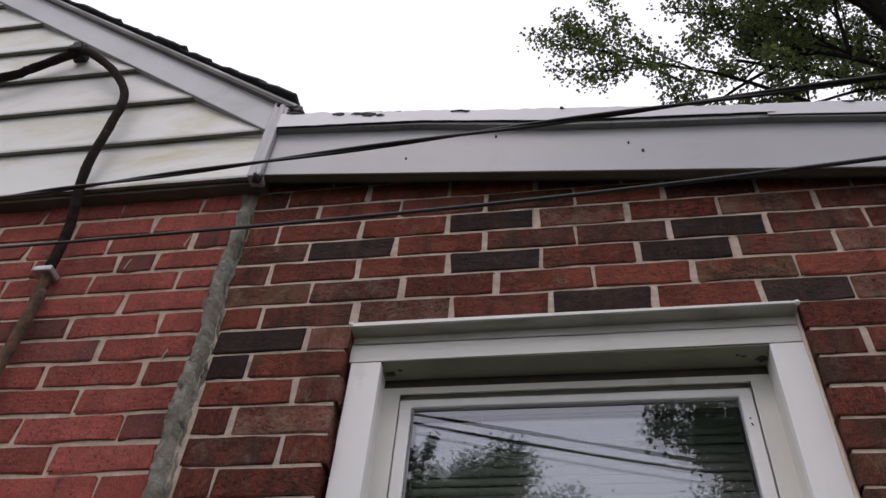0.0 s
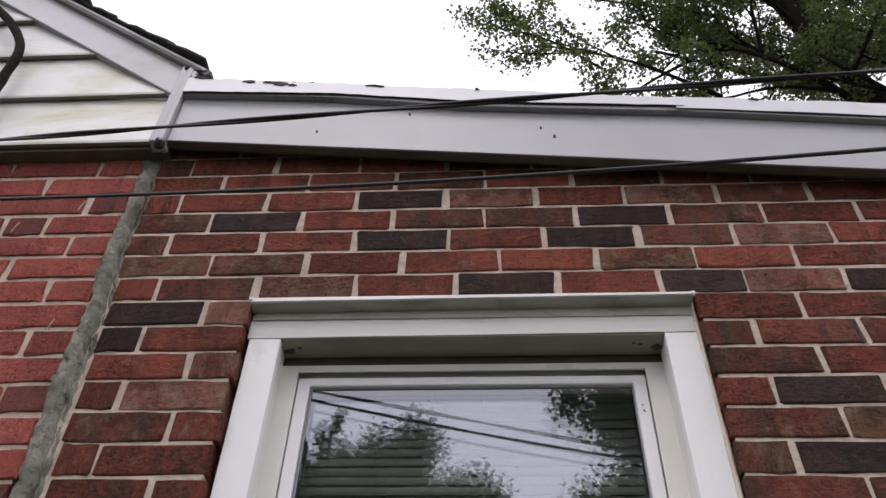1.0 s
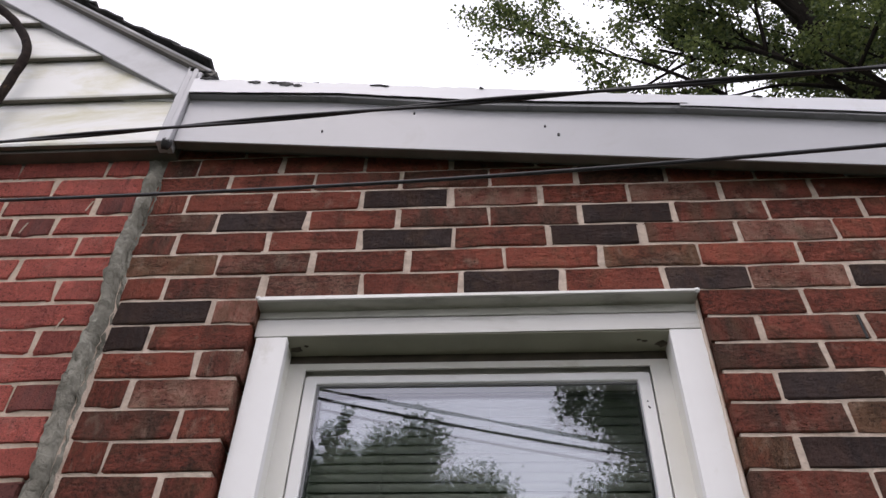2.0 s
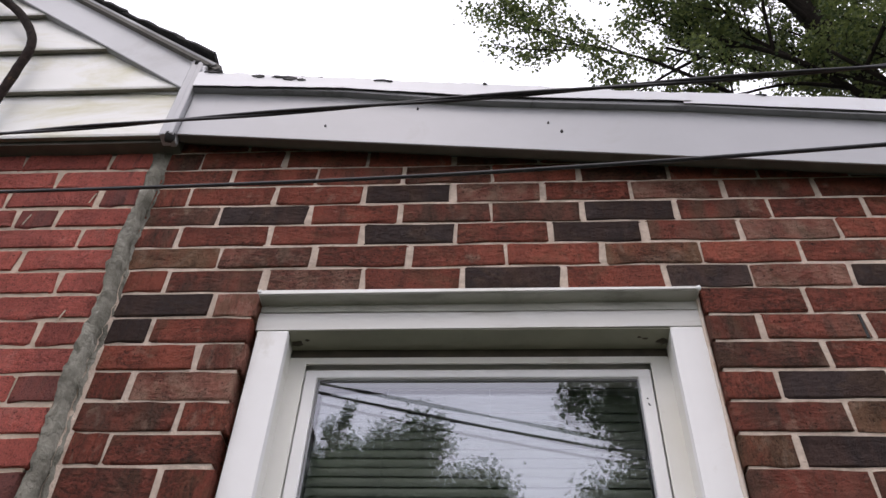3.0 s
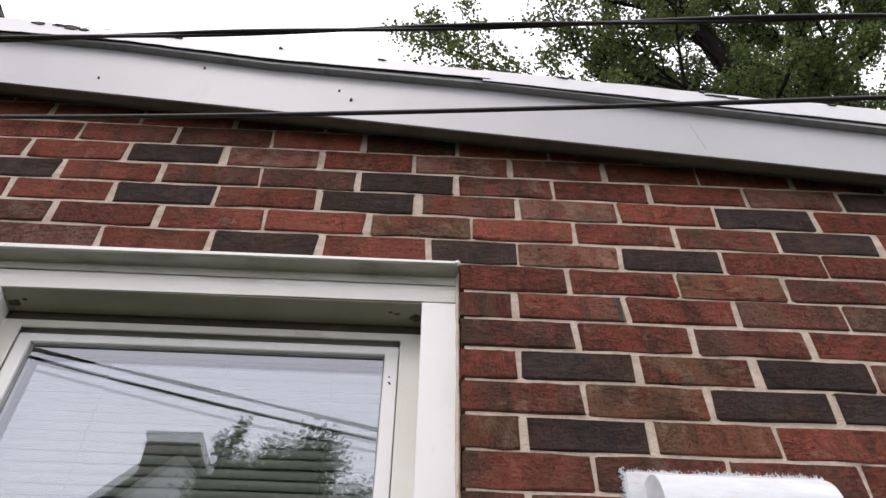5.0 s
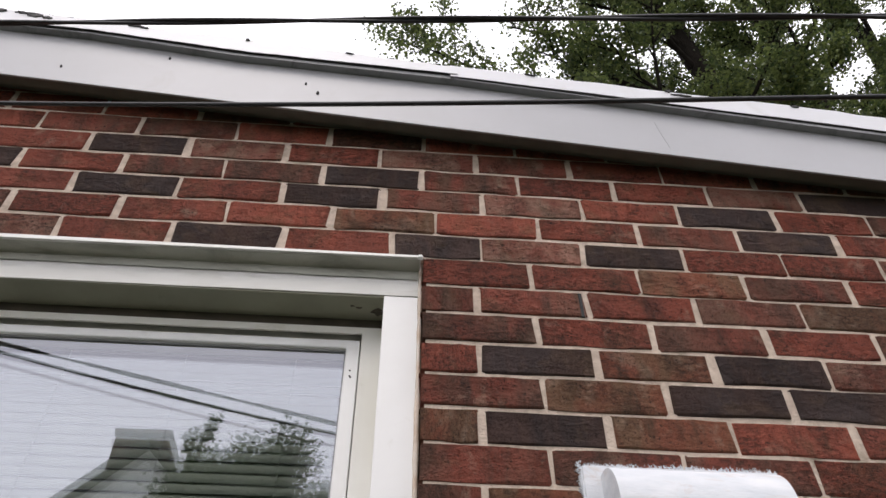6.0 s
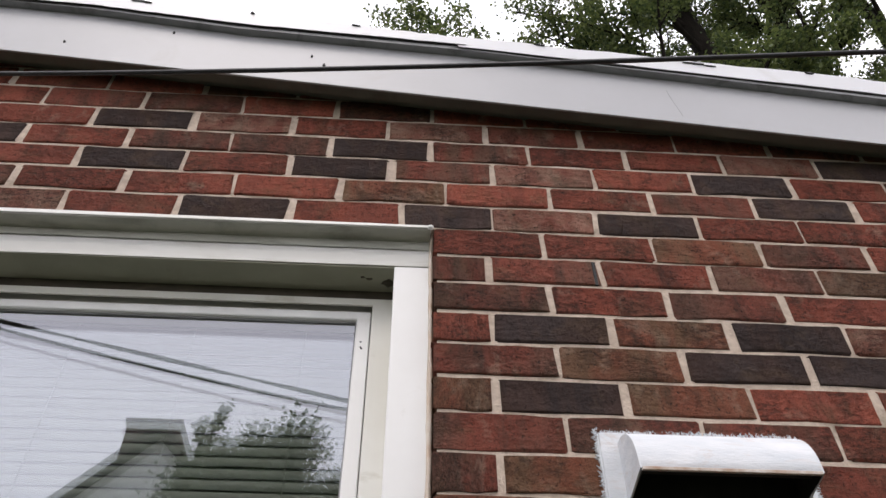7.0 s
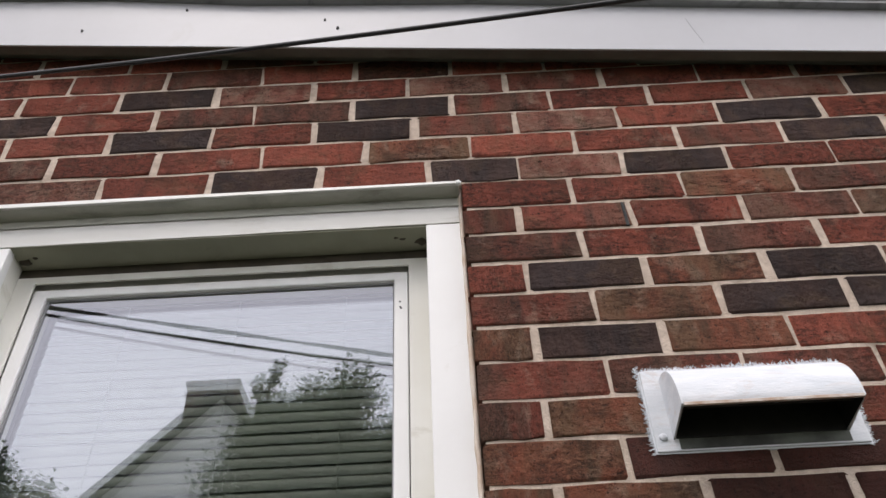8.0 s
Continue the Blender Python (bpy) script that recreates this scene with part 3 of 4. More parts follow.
HEAD_TRIM = mottled("grimy_white_head_trim", (0.74, 0.73, 0.70), (0.68, 0.665, 0.625), 4, 0.42, 30, 0.1, 0.002, stretch=(0.5, 1, 2.5), grime=(0.40, 0.375, 0.30), grime_scale=5, grime_lo=0.56, grime_hi=0.9)
bm = bmesh.new()
cols = []
for k in range(61):
    x = -0.401 + 0.882 * k / 60
    dent = 0.0016 * noise.noise((x * 9, 1, 0)) + 0.0009 * noise.noise((x * 40, 2, 0))
    cols.append([bm.verts.new((x, y + (dent if z > 2.7035 else dent * 0.4), z + (dent if z > 2.7035 else 0) + 0.005 * (x - 0.04) * (z < 2.71))) for y, z in prof])
for a, c in zip(cols, cols[1:]):
    for k in range(len(prof)):
        m2 = (k + 1) % len(prof)
        bm.faces.new((a[k], a[m2], c[m2], c[k]))
bm.faces.new(cols[0])
bm.faces.new(cols[-1][::-1])
part("head_trim", bm, HEAD_TRIM, window, "white metal head trim with drip cap")
bm = bmesh.new()
for ex in (-0.400, 0.4800):
    bmesh.ops.create_icosphere(bm, subdivisions=1, radius=0.0065, matrix=Matrix.Translation((ex, 1.260, 2.7095)))
part("cap_end", bm, TRIM_WHITE, window, "folded end of the drip cap")
# thin darker strip that paints the lip's shade on the cove, mixed with mildew
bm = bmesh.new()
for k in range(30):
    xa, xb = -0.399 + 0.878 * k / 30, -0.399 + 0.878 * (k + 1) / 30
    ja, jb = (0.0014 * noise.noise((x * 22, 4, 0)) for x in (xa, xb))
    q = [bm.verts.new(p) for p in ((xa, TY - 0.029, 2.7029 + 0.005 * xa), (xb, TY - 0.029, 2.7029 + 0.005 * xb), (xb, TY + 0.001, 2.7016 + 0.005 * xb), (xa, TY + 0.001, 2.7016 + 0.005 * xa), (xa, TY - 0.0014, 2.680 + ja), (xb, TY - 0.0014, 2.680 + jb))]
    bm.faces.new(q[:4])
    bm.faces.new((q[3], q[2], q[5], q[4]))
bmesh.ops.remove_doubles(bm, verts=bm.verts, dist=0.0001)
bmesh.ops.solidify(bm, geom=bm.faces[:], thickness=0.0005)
part("cap_underside", bm, CAP_MILDEW_SHADE, window, "mildewed underside of the drip cap with painted shade")
for xa, xb, ztop in ((-0.3965, -0.3335, 2.6332), (0.4175, 0.4800, 2.6372)):
    part("jamb_trim", box(xa, xb, TY + 0.0005, TY + 0.02, WZ0, ztop, 0.0015), TRIM_WHITE, window)
for xc in (0.4822,):
    zs = [WZ0 + (2.72 - WZ0) * k / 60 for k in range(61)]
    part("caulk_bead", tube([(xc + 0.0012 * noise.noise((z * 30, xc, 0)), TY - 0.001, z) for z in zs], [0.0042 + 0.0014 * noise.noise((z * 45, xc, 3)) for z in zs], 6), CAULK, window, "cracked cream caulk", True)
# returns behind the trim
part("head_return", box(-0.345, 0.426, TY + 0.0015, 1.3545, 2.6335, 2.6345), HEAD_DIRT_SHADE, window, "stained underside of the window head, darkened for shade")
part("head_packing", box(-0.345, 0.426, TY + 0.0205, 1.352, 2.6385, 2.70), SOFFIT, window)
# recessed brown band paints the shade in the groove above the frame
part("head_channel", box(-0.345, 0.426, 1.3575, 1.3640, 2.606, 2.70), GROOVE, window, "channel over the frame, brown as painted shade")
for mx, mz, r in ((-0.322, 1.333, 0.008), (0.408, 1.330, 0.0085), (0.372, 1.322, 0.0035), (0.362, 1.318, 0.003), (-0.30, 1.322, 0.003)):
    bm = bmesh.new()
    bmesh.ops.create_icosphere(bm, subdivisions=2, radius=r, matrix=Matrix.Translation((mx, mz, 2.6333)) @ Matrix.Diagonal((1.5, 1, 0.35, 1)))
    for w in bm.verts:
        w.co += Vector((noise.noise(w.co * 150), noise.noise(w.co * 150 + Vector((3, 0, 0))), 0)) * r * 0.9
    part("mud_dab", bm, GROOVE, window, "dark mud and cobweb in the corner", True)
part("jamb_return", box(-0.358, -0.337, TY + 0.0195, 1.352, WZ0, 2.6334), VINYL, window)
part("jamb_return", box(0.418, 0.439, TY + 0.0195, 1.352, WZ0, 2.6334), VINYL, window)


def ring_frame(x0, x1, z0, z1, w, y0, y1, bev, top=None):
    """A rectangular frame with mitred, bevelled members."""
    top = top or w
    bm = bmesh.new()
    o = [(x0, z0), (x1, z0), (x1, z1), (x0, z1)]
    i = [(x0 + w, z0 + w), (x1 - w, z0 + w), (x1 - w, z1 - top), (x0 + w, z1 - top)]
    V = {}
    for nm, pts in (("o", o), ("i", i)):
        for lay, y in (("f", y0), ("b", y1)):
            V[nm + lay] = [bm.verts.new((x, y, z)) for x, z in pts]
    for k in range(4):
        m2 = (k + 1) % 4
        bm.faces.new((V["of"][k], V["of"][m2], V["if"][m2], V["if"][k]))
        bm.faces.new((V["ob"][k], V["ib"][k], V["ib"][m2], V["ob"][m2]))
        bm.faces.new((V["if"][k], V["if"][m2], V["ib"][m2], V["ib"][k]))
        bm.faces.new((V["of"][k], V["ob"][k], V["ob"][m2], V["of"][m2]))
    if bev:
        bmesh.ops.bevel(bm, geom=bm.edges[:], offset=bev, segments=2, affect="EDGES", profile=0.5)
    return bm


part("window_frame", ring_frame(-0.340, 0.419, WZ0, 2.6125, 0.0375, 1.3515, 1.3565, 0.0015, 0.0160), VINYL, window)
part("frame_groove", ring_frame(-0.335, 0.412, WZ0 + 0.01, 2.632, 0.045, 1.374, 1.41, 0.0, 0.056), VINYL, window, "shaded groove round the sash")
part("sash", ring_frame(-0.3015, 0.3800, WZ0 + 0.03, 2.5850, 0.0250, 1.3565, 1.3735, 0.0025, 0.0190), TRIM_WHITE, window, "white vinyl sash")
part("glazing_bead", ring_frame(-0.2755, 0.3565, WZ0 + 0.06, 2.5665, 0.004, 1.3635, 1.37, 0.001), EDGE_GREY, window, "thin grey glazing gasket")
for yy, rx, rz in ((1.3680, 0.0, 0.0), (1.3830, -0.36, 0.10)):
    bm = box(-0.315, 0.315, -0.0015, 0.0015, -0.73, 0.73)
    bmesh.ops.delete(bm, geom=[f for f in bm.faces if f.calc_center_median().y > 0.001], context="FACES_ONLY")
    pane = part("pane", bm, GLASS, window, "clear glass pane")
    pane.matrix_basis = pose(0.0405, yy, 1.83, rx, 0, rz)
    pane.visible_shadow = False
    pane.data.materials.append(GLASS_EDGE)
    for f in pane.data.polygons:
        f.material_index = 0 if abs(f.normal.y) > 0.9 else 1
part("window_sill", box(-0.40, 0.483, 1.24, 1.42, WZ0 - 0.03, WZ0 + 0.0, 0.004), TRIM_WHITE, window)
# screws and specks on the sash
for sx, sz in ((0.3655, 2.515), (0.3675, 2.500), (0.366, 2.503)):
    bm = bmesh.new()
    bmesh.ops.create_icosphere(bm, subdivisions=1, radius=0.0024, matrix=Matrix.Translation((sx, 1.3575, sz)))
    part("speck", bm, TAR, window, "dark speck")

# ---- blind ----
blind = thing("venetian_blind", "grey-green closed venetian blind hanging behind the window glass", "blind")
part("headrail", box(-0.285, 0.365, 1.405, 1.435, 2.572, 2.600, 0.002), BLIND, blind, "white metal headrail")
bm = bmesh.new()
sl = []
for s in range(7):
    u = s / 6 - 0.5
    sl.append((u * 0.0235, 0.0032 * (1 - (2 * u) ** 2)))
top = [[bm.verts.new((x, y, h)) for y, h in sl] for x in (-0.318, 0.318)]
bot = [[bm.verts.new((x, y, h - 0.0006)) for y, h in sl] for x in (-0.318, 0.318)]
for k in range(6):
    bm.faces.new((top[0][k], top[1][k], top[1][k + 1], top[0][k + 1]))
    bm.faces.new((bot[0][k], bot[0][k + 1], bot[1][k + 1], bot[1][k]))
slat0 = part("slat", bm, BLIND, blind, smooth=True)
slat0.matrix_basis = pose(0.04, 1.42, 2.556, 76, 0, 0)
rb = random.Random(8)
for i in range(1, 70):
    o = new("slat", slat0.data)
    o.parent = blind
    o.matrix_basis = pose(0.04, 1.42 + rb.uniform(-0.001, 0.001), 2.556 - 0.0203 * i, 76 + rb.uniform(-3, 3), rb.uniform(-0.15, 0.15), 0)
for cx in (-0.14, 0.065, 0.262):
    part("ladder_cord", tube([(cx, 1.4065, 1.12), (cx + 0.001, 1.4065, 2.575)], 0.0012, 5), BLIND, blind, "thin white cord")

# ---- room behind ----
for nm, b in (("wall_room_back", (-2.5, 2.5, 4.6, 4.7, 0, 2.9)), ("wall_room_west", (-2.6, -2.5, BACK, 4.7, 0, 2.9)), ("wall_room_east", (2.5, 2.6, BACK, 4.7, 0, 2.9)), ("ceiling_room", (-2.6, 2.6, BACK, 4.7, 2.75, 2.85)), ("floor_room", (-2.6, 2.6, BACK, 4.7, 0.3, 0.4))):
    tagged(mesh_object(nm, box(*b), ROOM), "plain dim plastered room surface", "room wall", kind="structure")

for nm, b in (("wall_east", (3.15, 3.4, BACK, 6.0, 0, 2.72)), ("wall_north", (-5.0, 3.4, 5.8, 6.0, 0, 2.72)), ("wall_west", (-5.0, -4.8, BACK, 5.8, 0, 3.26))):
    tagged(mesh_object(nm, box(*b), BRICKS["M"]), "plain red masonry wall closing the house", "wall", kind="structure")

# ---- exhaust vent hood ----
vent = thing("vent_hood", "white-painted metal wall vent hood with dark open mouth", "vent hood")
part("flange", box(0.729, 1.026, FACE - 0.005, FACE + 0.004, 2.150, 2.284, 0.0015), VENT_PAINT, vent, "thickly brushed white flange")
prof = []
for k in range(13):
    a = radians(8 + 82 * k / 12)
    prof.append((FACE - 0.006 - 0.077 * math.sin(a), 2.178 + 0.088 * math.cos(a) ** 0.9 if k < 12 else 2.178))
bm = bmesh.new()
outer = [[bm.verts.new((x, y, z)) for y, z in prof] for x in (0.757, 0.999)]
inner = [[bm.verts.new((x, y + 0.003, z - 0.003)) for y, z in prof] for x in (0.757, 0.999)]
for k in range(12):
    bm.faces.new((outer[0][k], outer[1][k], outer[1][k + 1], outer[0][k + 1]))
    bm.faces.new((inner[0][k], inner[0][k + 1], inner[1][k + 1], inner[1][k]))
bm.faces.new((outer[0][12], outer[1][12], inner[1][12], inner[0][12]))
part("hood", bm, VENT_PAINT, vent, "curved white-painted hood", True)
# near-black linings and throat plate paint the shade inside the hood's mouth
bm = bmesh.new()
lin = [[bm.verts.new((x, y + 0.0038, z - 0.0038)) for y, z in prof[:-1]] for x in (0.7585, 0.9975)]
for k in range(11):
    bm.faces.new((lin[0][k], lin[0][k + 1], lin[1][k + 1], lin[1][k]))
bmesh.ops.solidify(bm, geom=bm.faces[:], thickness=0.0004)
part("hood_lining", bm, VENT_DARK, vent, "inside of the hood, blackened as painted shade", True)
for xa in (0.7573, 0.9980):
    part("cheek_lining", extrude_yz([(FACE - 0.006, 2.258)] + [(y + 0.004, z - 0.003) for y, z in prof[2:]] + [(FACE - 0.006, 2.1715)], xa, xa + 0.0007), VENT_DARK, vent, "inside of the cheek, blackened as painted shade")
for xa, xb in ((0.7545, 0.7572), (0.9988, 1.0015)):
    poly = [(FACE - 0.004, 2.266)] + prof[1:] + [(FACE - 0.004, 2.168)]
    part("cheek", extrude_yz(poly, xa, xb), VENT_PAINT, vent)
part("lip", box(0.7572, 0.9988, prof[-1][0] - 0.0018, prof[-1][0] + 0.002, 2.1745, 2.1795, 0.0008), RUSTY_LIP, vent, "rust-stained lower lip")
part("damper", extrude_yz([(FACE - 0.0055, 2.25), (FACE - 0.010, 2.25), (FACE - 0.062, 2.186), (FACE - 0.058, 2.184)], 0.76, 0.996), VENT_DARK, vent, "black damper flap in painted shade")
part("throat", box(0.759, 0.9975, FACE - 0.0075, FACE - 0.0052, 2.1690, 2.255), VENT_DARK, vent, "black plate painting the dark duct opening")
# dark strip on the flange: the hood's shadow put into colour
part("soot_stain", box(0.762, 1.000, FACE - 0.0060, FACE - 0.0052, 2.1525, 2.1686), FLANGE_SHADE, vent, "grey strip of painted shade under the mouth")
for sx, sz in ((0.741, 2.172), (1.013, 2.190)):
    bm = bmesh.new()
    bmesh.ops.create_uvsphere(bm, u_segments=10, v_segments=6, radius=0.006, matrix=Matrix.Translation((sx, FACE - 0.006, sz)) @ Matrix.Diagonal((1, 0.6, 1, 1)))
    part("screw", bm, VENT_PAINT, vent, "painted screw head", True)
# ragged brush marks of paint on the bricks round the flange
rp = random.Random(17)
bm = bmesh.new()
border = [(0.727 + 0.301 * k / 40, 2.2855) for k in range(41)] + [(1.028, 2.284 - 0.136 * k / 18) for k in range(1, 19)] + [(1.028 - 0.301 * k / 40, 2.148) for k in range(1, 41)] + [(0.727, 2.148 + 0.136 * k / 18) for k in range(1, 18)]
ring = []
for x, z in border:
    n = 0.0035 * noise.noise((x * 60, z * 60, 2)) + 0.002 * noise.noise((x * 190, z * 190, 5))
    side = 1 if z > 2.2 or x < 0.76 else 0.4
    ring.append((x + (n if x > 0.9 else -n) * side, z + (n if z > 2.2 else -n * 0.3) * side))
extrude_xz(ring, FACE - 0.0016, FACE + 0.004, bm=bm)
for k in range(900):
    side = rp.choice("tttllr")
    L = rp.uniform(0.0015, 0.0055)
    w = rp.uniform(0.0002, 0.0006)
    off = abs(rp.gauss(0, 0.0030)) - 0.002
    if side == "t":
        x, z, dx, dz = rp.uniform(0.722, 1.028), 2.285 + off, rp.uniform(-0.9, 0.9), 1
    elif side == "l":
        x, z, dx, dz = 0.728 - off, rp.uniform(2.147, 2.288), -1, rp.uniform(-0.9, 0.9)
    else:
        x, z, dx, dz = 1.027 + off, rp.uniform(2.148, 2.21), 1, rp.uniform(-0.8, 0.8)
    px, pz = -dz * w, dx * w
    yy = FACE - 0.0018 + rp.uniform(0, 0.0008)
    q = [(x + px, z + pz), (x - px, z - pz), (x + dx * L - px * 0.4, z + dz * L - pz * 0.4), (x + dx * L + px * 0.4, z + dz * L + pz * 0.4)]
    extrude_xz(q, yy, yy + 0.003, bm=bm)
tagged(part("brushed_paint", bm, VENT_PAINT, vent, "ragged white brush marks"), kind="stuff")

# ---- wires ----
def wire(name, pts, strands, radius, label):
    ob = thing(name, label, "cable")
    path = smooth_path(pts, 40)
    for s in range(strands):
        out = []
        for i, p in enumerate(path):
            a = i * 0.20 + s * 2 * math.pi / strands
            off = radius * 0.95 if strands > 1 else 0
            out.append(p + Vector((0, math.cos(a), math.sin(a))) * off)
        part("strand", tube(out, radius, 6), RUBBER, ob, smooth=True)
    return ob


wire("telephone_wire", [(-2.2, 1.209, 3.11), (-1.6, 1.1197, 3.0328), (-1, 1.0305, 2.9551), (0, 0.8819, 2.8250), (1, 0.7333, 2.6962), (2, 0.585, 2.57), (6, -0.01, 2.30), (14, -1.2, 3.1)], 2, 0.0030, "twisted black overhead wire pair fastened to the siding")
wire("service_wire", [(-1.9, 1.268, 3.06), (-1.6, 1.237, 3.012), (-1, 1.132, 2.889), (0, 0.976, 2.7285), (1, 0.830, 2.633), (2, 0.676, 2.56), (6, 0.0, 2.30), (14, -1.3, 2.9)], 1, 0.0038, "single black overhead wire fastened to old brickwork")

# ---- service cable on the old house ----
cable = thing("service_cable", "thick brown-black cloth-covered service cable on the siding", "cable")
part("sheath", tube(smooth_path([(-1.507, 1.188, 3.936), (-1.442, 1.186, 3.901), (-1.308, 1.188, 3.763), (-1.222, 1.188, 3.618), (-1.207, 1.190, 3.481), (-1.199, 1.195, 3.253), (-1.183, 1.235, 3.065), (-1.179, 1.245, 2.92)], 7), 0.0130, 12, wobble=0.07), CABLE_CLOTH, cable, "frayed dark cloth sheath", True)
part("lower_sheath", tube(smooth_path([(-1.180, 1.250, 2.93), (-1.172, 1.250, 2.826), (-1.164, 1.250, 2.70), (-1.16, 1.250, 1.2)], 9), 0.0125, 12, wobble=0.07), RUST, cable, "rust-stained lower length", True)
part("drop_cable", tube(smooth_path([(-1.50, 1.190, 3.94), (-1.631, 1.19, 3.857), (-1.729, 1.19, 3.81), (-2.1, 1.15, 3.70), (-3.2, 0.95, 3.75), (-5, 0.6, 4.2)], 7), 0.0145, 12, wobble=0.10), CABLE_CLOTH, cable, "thick drooping incoming cable", True)
bm = box(-1.535, -1.487, 1.168, 1.226, 3.925, 3.950, 0.004)
box(-1.530, -1.500, 1.170, 1.204, 3.945, 3.975, 0.006, bm=bm)
part("clamp", bm, TAR, cable, "tarred bracket")
part("strap", box(-1.206, -1.158, 1.226, 1.268, 2.905, 2.922, 0.004), GALV, cable, "white metal strap")
part("upper_wire", tube([(-1.9, 1.13, 4.50), (-2.4, 1.2, 4.42), (-3, 1.2, 4.4)], 0.008, 6), RUBBER, cable, "thin black lead", True)

# ---- trees ----
def limb(bm, pts, r0, r1, sides=8):
    p = smooth_path(pts, 6)
    n = len(p)
    tube(p, [r0 + (r1 - r0) * i / (n - 1) for i in range(n)], sides, bm=bm, wobble=0.06)
    return p


def leaf_mesh(name, centres, per, spread, size, seed, material, parent):
    """A crown of small folded leaves gathered in loose clumps."""
    r = np.random.default_rng(seed)
    c = np.repeat(np.asarray(centres, float), per, axis=0)
    n = len(c)
    c = c + r.normal(0, 1, (n, 3)) * spread
    up = r.normal(0, 0.55, (n, 3)) + np.array([0, 0, 1.0])
    up /= np.linalg.norm(up, axis=1, keepdims=True)
    a = r.normal(0, 1, (n, 3))
    a -= up * (a * up).sum(1, keepdims=True)
    a /= np.linalg.norm(a, axis=1, keepdims=True)
    b = np.cross(up, a)
    s = (size * r.uniform(0.6, 1.3, n))[:, None]
    tip, tail = c + a * s * 0.6, c - a * s * 0.5
    l, q = c + b * s * 0.42 + up * s * 0.12, c - b * s * 0.42 + up * s * 0.12
    v = np.stack([tail, q, tip, l], 1).reshape(-1, 3)
    i = np.arange(n)[:, None] * 4
    me = bpy.data.meshes.new(name)
    me.from_pydata(v.tolist(), [], np.concatenate([i + np.array([[0, 1, 2]]), i + np.array([[0, 2, 3]])], 1).reshape(-1, 3).tolist())
    me.materials.append(material)
    ob = new(name, me)
    ob.parent = parent
    return ob


def twigs(bm, base, tip, r, rng, centres, clump, depth):
    """Branches that fork outwards; their outer lengths collect leaf clumps."""
    base, tip = Vector(base), Vector(tip)
    mid = base.lerp(tip, 0.5) + Vector((rng.uniform(-1, 1), rng.uniform(-1, 1), rng.uniform(0, 1))) * (tip - base).length * 0.10
    p = limb(bm, [base, mid, tip], r, r * 0.35, 6 if depth else 5)
    if depth == 0:
        for q in p[len(p) // 3::2]:
            centres.append(q + Vector((rng.gauss(0, clump), rng.gauss(0, clump), rng.gauss(0, clump * 0.6))))
        return
    n = 4 if depth > 1 else 5
    for k in range(n):
        q = p[int(len(p) * (0.35 + 0.62 * k / n))]
        d = (tip - base).normalized() + Vector((rng.gauss(0, 0.55), rng.gauss(0, 0.55), rng.gauss(0.05, 0.4)))
        twigs(bm, q, q + d.normalized() * (tip - base).length * rng.uniform(0.42, 0.62), r * 0.5, rng, centres, clump, depth - 1)


def tree(label, trunks, branches, seed, per, spread, size, clump, depth, material, trunk_r):
    rng = random.Random(seed)
    t = thing("tree", label, "tree")
    bm = bmesh.new()
    for pts, r0, r1 in trunks:
        limb(bm, pts, r0, r1, 10)
    centres = []
    for a, c, r, *forks in branches:
        twigs(bm, a, c, r, rng, centres, clump, forks[0] if forks else depth)
    part("trunk", bm, BARK, t, "grey-brown bark", True)
    leaf_mesh("crown", centres, per, spread, size, seed, material, t)
    return t


